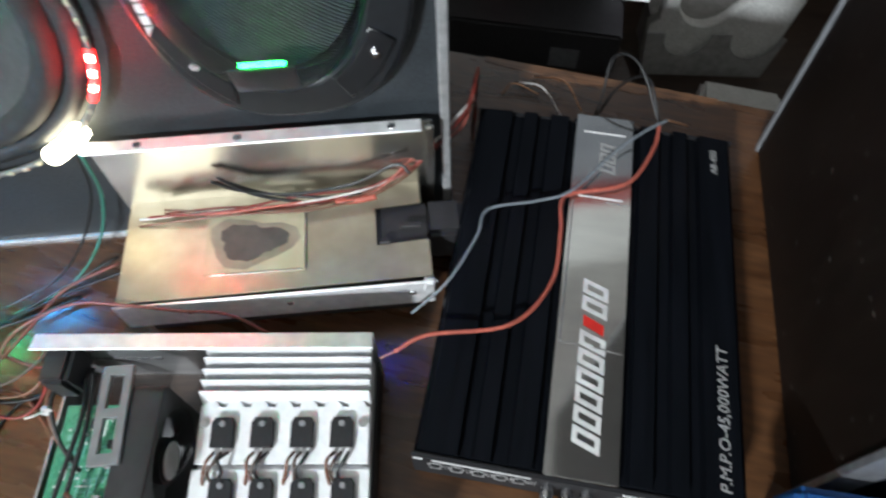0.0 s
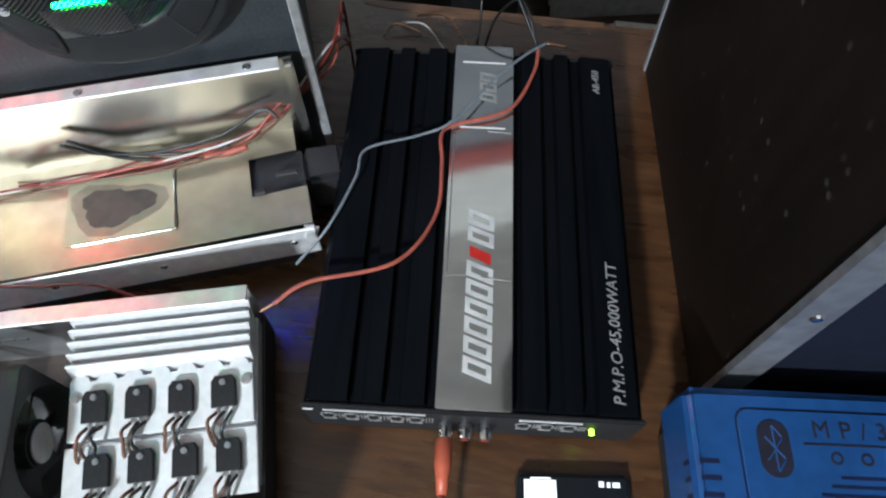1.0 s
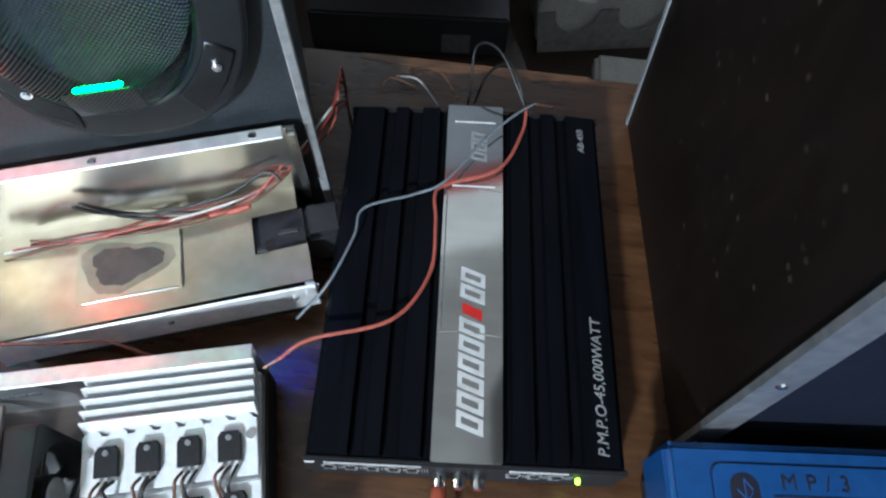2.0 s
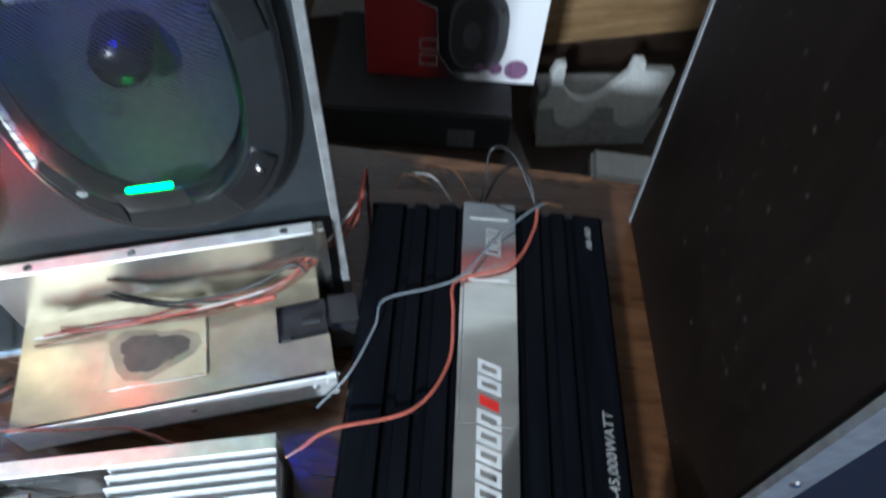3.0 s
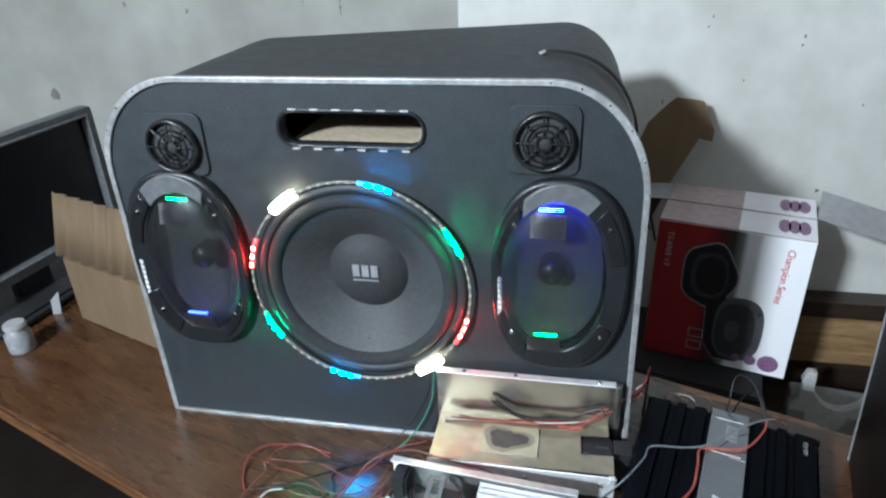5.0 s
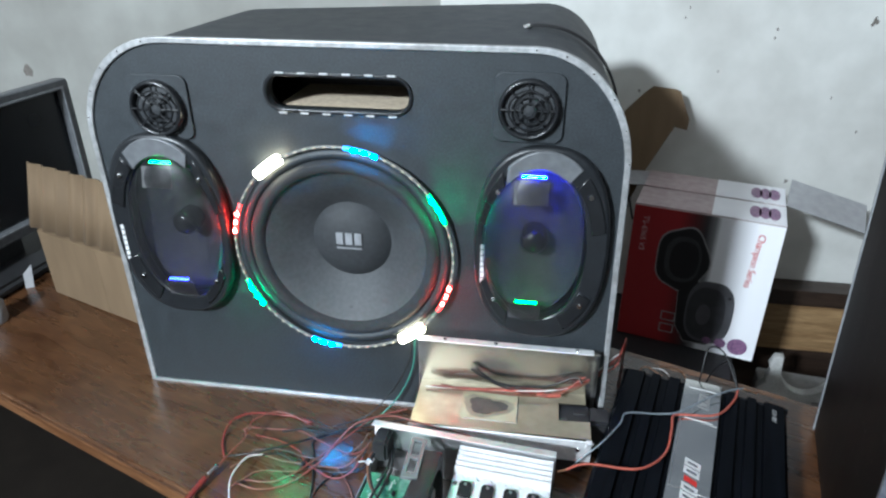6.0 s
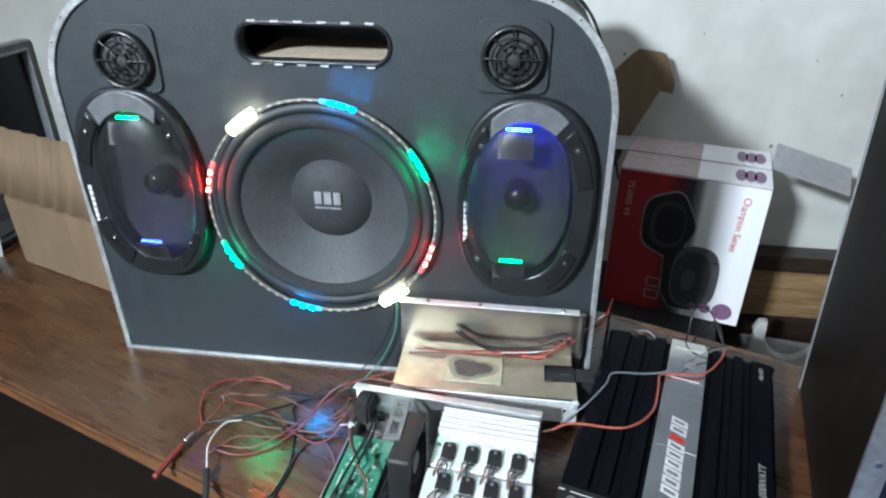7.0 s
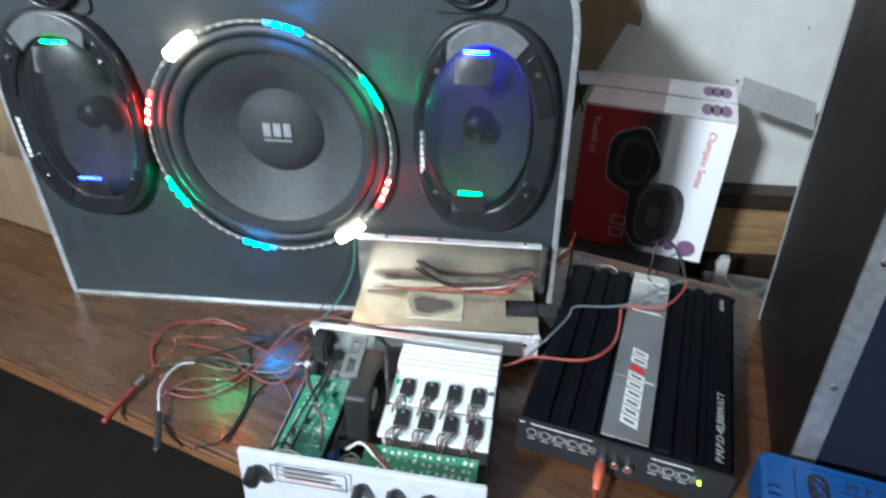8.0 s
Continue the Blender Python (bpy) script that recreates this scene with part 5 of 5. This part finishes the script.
# ---- the left end of the table ----
def monitor():
    t = thing("monitor", pose(-0.772, 0.262, 0.0, 0, 0, 84), "black flat monitor with a grey frame, switched off", "monitor")
    part("frame", moved(plate([round_rect(0.44, 0.255, 0.006, 4, 0, 0.1935), round_rect(0.408, 0.222, 0.002, 3, 0, 0.1955)], 0.024, 0.003), FRONT), DIM_BADGE, t, "dark grey frame")
    part("bezel_line", moved(plate([round_rect(0.414, 0.228, 0.002, 3, 0, 0.1955), round_rect(0.408, 0.222, 0.002, 3, 0, 0.1955)], 0.0255, 0.0004), FRONT), GREY_BADGE, t, "pale inner edge")
    part("panel", box(-0.205, 0.205, -0.012, -0.004, 0.083, 0.308), SCREEN, t, "black dead screen")
    part("rear_cover", box(-0.19, 0.19, -0.002, 0.05, 0.08, 0.31, 0.012), MATT_BLACK, t)
    part("neck", box(-0.04, 0.04, 0.0, 0.02, 0.012, 0.10, 0.004), MATT_BLACK, t)
    part("base", box(-0.15, 0.15, -0.075, 0.075, 0.0, 0.022, 0.008, 3), MATT_BLACK, t, "low black foot")


def left_carton():
    t = thing("cardboard_carton", pose(-0.635, 0.200, 0.0, 0, 0, -19.5), "open brown cardboard carton beside the speaker cabinet", "carton")
    part("box_body", box(0, 0.27, 0, 0.15, 0, 0.128, 0.002), CARDBOARD, t, "brown carton")
    wave = [-0.025 + 0.275 * i / 90 for i in range(91)]
    front = [(x, -0.003 + 0.0042 * math.sin(2 * math.pi * x / 0.037) + 0.0009 * math.sin(2 * math.pi * x / 0.0165 + 1)) for x in wave]
    rear = [(x, y + 0.003) for x, y in reversed(front)]
    lean = Matrix.Translation((0.0, 0.004, 0.1285)) @ pose(0, 0, 0, -14)
    part("flap", moved(plate([front + rear], 0.112), lean), CARDBOARD, t, "raised flap of soft wavy corrugation")
    part("crease", moved(box(0.128, 0.152, -0.0009, 0.0, 0.002, 0.124, 0.0004, 1), Matrix.Translation((0, 0.0003, 0))), CARDBOARD, t, "taped seam down the front")


monitor()
left_carton()


def clutter_left():
    t = thing("glass_jar", pose(-0.672, 0.098, 0.0), "small clear glass jar with a pale lid on the table", "jar")
    part("jar", lathe([(0.0, 0.0), (0.019, 0.0), (0.021, 0.004), (0.021, 0.034), (0.016, 0.040), (0.016, 0.044), (0.0, 0.044)], 24), GREY_BADGE, t, smooth=True)
    part("lid", moved(cyl(0.018, 0.010, 24, bevel=0.002), Matrix.Translation((0, 0, 0.0442))), PAPER, t, "pale lid")
    p = thing("paper_scrap", pose(-0.70, 0.205, 0.0, 0, 0, 30), "folded white paper scrap standing by the carton", "paper")
    part("sheet", moved(plate([[(0, 0), (0.014, 0.0), (0.020, 0.046), (0.003, 0.030)]], 0.0008), FRONT), PAPER, p)


clutter_left()


# ---- loose wires ----
def cable(name, label, cords, group=""):
    t = thing(name, pose(0, 0, 0), label, "wire", group)
    for nm, pts, r, m in cords:
        part(nm, sweep(pts, r, 8, 8), m, t, smooth=True)
    return t


def wires():
    cable("power_wire", "red wire looping over the black amplifier with a bare end", [
        ("cord", [(0.272, -0.150, 0.062), (0.295, -0.142, 0.066), (0.350, -0.139, 0.064), (0.383, -0.110, 0.063), (0.396, -0.072, 0.066), (0.401, -0.048, 0.066), (0.413, -0.038, 0.0625), (0.455, -0.033, 0.063), (0.482, -0.004, 0.064), (0.492, 0.017, 0.066)], 0.0014, RED_WIRE),
        ("bare_end", [(0.262, -0.153, 0.060), (0.272, -0.150, 0.062)], 0.0011, COPPER)])
    cable("signal_wire", "thin grey wire across the black amplifier", [
        ("cord", [(0.285, -0.112, 0.036), (0.312, -0.100, 0.058), (0.336, -0.069, 0.064), (0.347, -0.047, 0.064), (0.385, -0.043, 0.064), (0.411, -0.038, 0.067), (0.450, -0.006, 0.066), (0.480, 0.012, 0.068), (0.500, 0.022, 0.066)], 0.0010, GREY_WIRE),
        ("bare_end", [(0.500, 0.022, 0.066), (0.516, 0.018, 0.062)], 0.0010, COPPER)])
    cable("black_lead", "thin black leads arching behind the amplifier", [
        ("cord", [(0.492, 0.018, 0.066), (0.478, 0.055, 0.095), (0.462, 0.070, 0.09), (0.455, 0.055, 0.055), (0.452, 0.06, 0.004)], 0.0011, BLACK_WIRE),
        ("cord", [(0.492, 0.018, 0.066), (0.486, 0.050, 0.085), (0.476, 0.075, 0.05), (0.47, 0.085, 0.004)], 0.0011, BLACK_WIRE)])
    cords = []
    rnd = random.Random(11)
    for k in range(7):
        o = lambda a: rnd.uniform(-a, a)
        m = (DARK_RED_WIRE, BROWN_WIRE, DARK_RED_WIRE, RED_WIRE, BROWN_WIRE, DARK_RED_WIRE, WHITE_WIRE)[k]
        cords.append(("cord", [(0.10 + o(0.01), -0.030 + o(0.008), 0.060 + o(0.002)), (0.15, -0.029 + o(0.006), 0.062 + o(0.003)), (0.21, -0.030 + o(0.006), 0.064 + o(0.004)), (0.262, -0.024 + o(0.005), 0.070 + o(0.005)), (0.297, -0.012 + o(0.004), 0.083 + o(0.006)), (0.335, 0.02 + o(0.008), 0.095 + o(0.012)), (0.350, 0.055 + o(0.01), 0.08 + o(0.03)), (0.352, 0.075 + o(0.01), 0.004)], 0.0009, m))
    cable("wire_bundle", "bundle of thin dark red wires along the chassis", cords)
    cable("black_bundle", "black wires with a red sleeve lying on the chassis plate", [
        ("cord", [(0.150, -0.020, 0.088), (0.170, -0.022, 0.076), (0.205, -0.024, 0.070), (0.250, -0.022, 0.074), (0.282, -0.018, 0.088), (0.292, -0.024, 0.084)], 0.0013, BLACK_WIRE),
        ("cord", [(0.155, -0.019, 0.090), (0.180, -0.024, 0.072), (0.215, -0.028, 0.064), (0.250, -0.030, 0.062), (0.262, -0.030, 0.064)], 0.0013, BLACK_WIRE),
        ("cord", [(0.158, -0.019, 0.086), (0.185, -0.021, 0.070), (0.225, -0.026, 0.066), (0.255, -0.026, 0.066)], 0.0012, BLACK_WIRE),
        ("sleeve", [(0.236, -0.030, 0.064), (0.250, -0.0305, 0.0645), (0.266, -0.029, 0.066)], 0.0024, RED_WIRE)])
    z = 0.0022
    cable("test_lead", "red test lead with a clip on the table", [
        ("cord", [(-0.128, -0.113, 0.02), (-0.128, -0.087, 0.022), (-0.105, -0.070, 0.025), (-0.080, -0.070, 0.022), (-0.055, -0.076, 0.014)], 0.0011, LEAD_RED),
        ("cord", [(-0.148, -0.163, 0.008), (-0.137, -0.135, 0.014), (-0.127, -0.115, 0.020), (-0.131, -0.108, 0.026), (-0.124, -0.106, 0.024)], 0.0011, LEAD_RED),
        ("clip", [(-0.152, -0.172, 0.008), (-0.146, -0.158, 0.010)], 0.0032, CHROME),
        ("clip_sleeve", [(-0.162, -0.224, 0.0045), (-0.158, -0.198, 0.0055), (-0.152, -0.176, 0.008)], 0.0036, DARK_RED_WIRE)])
    cable("white_lead", "white lead with a black clip at the table edge", [
        ("cord", [(-0.108, -0.207, 0.010), (-0.118, -0.178, 0.016), (-0.112, -0.147, 0.018), (-0.096, -0.135, 0.014)], 0.0011, WHITE_WIRE),
        ("cord", [(-0.098, -0.136, 0.014), (-0.075, -0.128, 0.010), (-0.051, -0.133, z), (-0.007, -0.139, z), (0.022, -0.135, 0.01), (0.040, -0.118, 0.045)], 0.0012, BLACK_WIRE),
        ("clip_sleeve", [(-0.088, -0.256, 0.006), (-0.098, -0.232, 0.006), (-0.107, -0.210, 0.010)], 0.0036, MATT_BLACK)])
    cable("red_lead", "long red wire from the chassis across the table", [
        ("cord", [(-0.116, -0.176, 0.006), (-0.085, -0.178, z), (-0.053, -0.164, z), (-0.022, -0.132, 0.012), (-0.002, -0.121, 0.038), (0.022, -0.108, 0.058), (0.058, -0.095, 0.062), (0.095, -0.0995, 0.0605), (0.125, -0.1055, 0.060), (0.160, -0.1105, 0.057), (0.186, -0.122, 0.045), (0.200, -0.1265, 0.022)], 0.0011, LEAD_RED)])
    cable("black_lead", "black wires lying across the table", [
        ("cord", [(-0.057, -0.248, z), (-0.030, -0.233, z), (-0.022, -0.20, z), (-0.022, -0.172, z), (-0.038, -0.115, z), (-0.045, -0.09, z), (0.0, -0.06, 0.006), (0.06, -0.035, 0.02)], 0.0012, BLACK_WIRE),
        ("cord", [(-0.024, -0.236, z), (-0.019, -0.20, z), (-0.016, -0.165, z), (0.0, -0.14, z), (0.028, -0.133, 0.006), (0.042, -0.120, 0.03), (0.052, -0.130, 0.052)], 0.0012, BLACK_WIRE),
        ("cord", [(-0.149, -0.135, z), (-0.112, -0.128, 0.008), (-0.07, -0.108, 0.010), (-0.030, -0.080, 0.006), (0.02, -0.055, 0.006), (0.07, -0.04, 0.01)], 0.0012, BLACK_WIRE),
        ("cord", [(-0.088, -0.093, 0.014), (-0.06, -0.085, 0.014), (-0.02, -0.080, 0.008), (0.03, -0.06, 0.006)], 0.0014, BLACK_WIRE)])
    cable("dark_red_lead", "dark red wire loop on the table", [
        ("cord", [(-0.149, -0.135, z), (-0.163, -0.110, z), (-0.165, -0.082, 0.008), (-0.145, -0.060, 0.008), (-0.10, -0.050, z), (-0.06, -0.058, z)], 0.0017, DARK_RED_WIRE),
        ("cord", [(-0.120, -0.180, z), (-0.095, -0.155, 0.006), (-0.055, -0.145, z), (-0.01, -0.130, z), (0.018, -0.155, z), (0.03, -0.175, z)], 0.0012, BROWN_WIRE)])
    cable("wire_tangle", "loose tangle of thin red and brown wires on the table", [
        ("cord", [(-0.132, -0.155, 0.006), (-0.106, -0.132, 0.010), (-0.071, -0.136, 0.008), (-0.042, -0.135, 0.007), (0.005, -0.137, 0.010), (0.026, -0.124, 0.022), (0.040, -0.126, 0.045)], 0.0010, BROWN_WIRE),
        ("cord", [(-0.144, -0.080, 0.0025), (-0.104, -0.082, 0.006), (-0.068, -0.084, 0.010), (-0.033, -0.097, 0.008), (0.010, -0.118, 0.014), (0.036, -0.124, 0.034)], 0.0010, LEAD_RED),
        ("cord", [(-0.125, -0.093, 0.0025), (-0.090, -0.100, 0.005), (-0.055, -0.118, 0.009), (-0.042, -0.135, 0.011), (-0.005, -0.152, 0.007), (0.016, -0.149, 0.012), (0.033, -0.137, 0.030)], 0.0010, DARK_RED_WIRE),
        ("cord", [(-0.113, -0.167, 0.0025), (-0.070, -0.165, 0.004), (-0.036, -0.141, 0.012), (-0.014, -0.112, 0.016), (0.006, -0.090, 0.022), (0.030, -0.066, 0.030), (0.070, -0.050, 0.036)], 0.0010, LEAD_RED),
        ("cord", [(-0.118, -0.120, 0.004), (-0.080, -0.118, 0.008), (-0.044, -0.130, 0.013), (-0.008, -0.128, 0.012), (0.022, -0.116, 0.026), (0.034, -0.110, 0.044)], 0.0010, LEAD_BROWN),
        ("tie", [(-0.0445, -0.141, 0.0085), (-0.0400, -0.130, 0.0095)], 0.0032, BLACK_WIRE)])
    cable("strip_wire", "thin wires hanging from the light strip to the table", [
        ("cord", [(0.072, -0.013, 0.125), (0.066, -0.018, 0.085), (0.045, -0.030, 0.045), (0.012, -0.045, 0.012), (-0.03, -0.062, z)], 0.0010, BLACK_WIRE),
        ("cord", [(0.075, -0.013, 0.125), (0.072, -0.020, 0.080), (0.054, -0.034, 0.040), (0.022, -0.05, 0.010), (-0.02, -0.068, z)], 0.0010, GREEN_WIRE)])
    cable("wire_strand", "thin bare wire strands on the table edge", [
        ("strand", [(0.405, 0.135, 0.002), (0.423, 0.116, 0.012), (0.436, 0.088, 0.004)], 0.0008, WHITE_WIRE),
        ("strand", [(0.420, 0.140, 0.002), (0.444, 0.120, 0.014), (0.456, 0.092, 0.004)], 0.0008, COPPER),
        ("strand", [(0.385, 0.120, 0.002), (0.398, 0.128, 0.008), (0.420, 0.118, 0.002)], 0.0008, COPPER)])
    def shoulder(deg, out, y):
        """A point on the cabinet's rounded right shoulder, lifted off it by out."""
        a = radians(deg)
        return (W - 0.116 + (0.108 + out) * math.cos(a), y, H - 0.130 + (0.130 + out) * math.sin(a))

    def over(y, dy, out, tail):
        return [(0.190, y, H - 0.004), (0.203, y + 0.002, H + out)] + [shoulder(d, out, y + 0.004 + dy * k) for k, d in enumerate((75, 58, 41, 24, 8))] + tail

    cable("hanging_cable", "black cables running over the cabinet's shoulder and hanging beside it", [
        ("cord", over(0.150, 0.006, 0.0012, [(0.3215, 0.19, 0.320), (0.331, 0.20, 0.290), (0.344, 0.215, 0.255), (0.352, 0.225, 0.225)]), 0.0017, BLACK_WIRE),
        ("cord", over(0.153, 0.009, 0.0013, [(0.3235, 0.21, 0.315), (0.340, 0.225, 0.282), (0.352, 0.24, 0.245), (0.366, 0.25, 0.195)]), 0.0017, BLACK_WIRE),
        ("cord", over(0.147, 0.004, 0.0010, [(0.3225, 0.188, 0.320), (0.335, 0.20, 0.29), (0.338, 0.21, 0.255)]), 0.0013, BLACK_WIRE),
        ("grommet", [(0.188, 0.150, 0.4865), (0.196, 0.151, 0.4895)], 0.0042, CHROME)])


wires()


def phone():
    t = thing("phone", pose(0.432, -0.293, 0.0, 0, 0, -14), "black phone with lit white marks before the amplifier", "phone")
    part("case", box(-0.036, 0.036, -0.13, 0.012, 0.0005, 0.008, 0.003, 3), GLOSS_BLACK, t)
    part("screen", box(-0.033, 0.033, -0.122, 0.0095, 0.0078, 0.0086), SCREEN, t, "dark screen with lit white marks")
    for x0, x1, y0, y1 in ((-0.031, -0.011, -0.020, 0.0075), (-0.027, -0.014, 0.0080, 0.0090), (-0.006, 0.004, -0.014, -0.006), (0.016, 0.019, 0.0040, 0.0075), (0.021, 0.023, 0.0040, 0.0070), (0.0245, 0.029, 0.0040, 0.0070), (-0.031, 0.031, -0.030, -0.024)):
        part("lit_mark", box(x0, x1, y0, y1, 0.0084, 0.0089), DISPLAY, t, "glowing white mark")


phone()
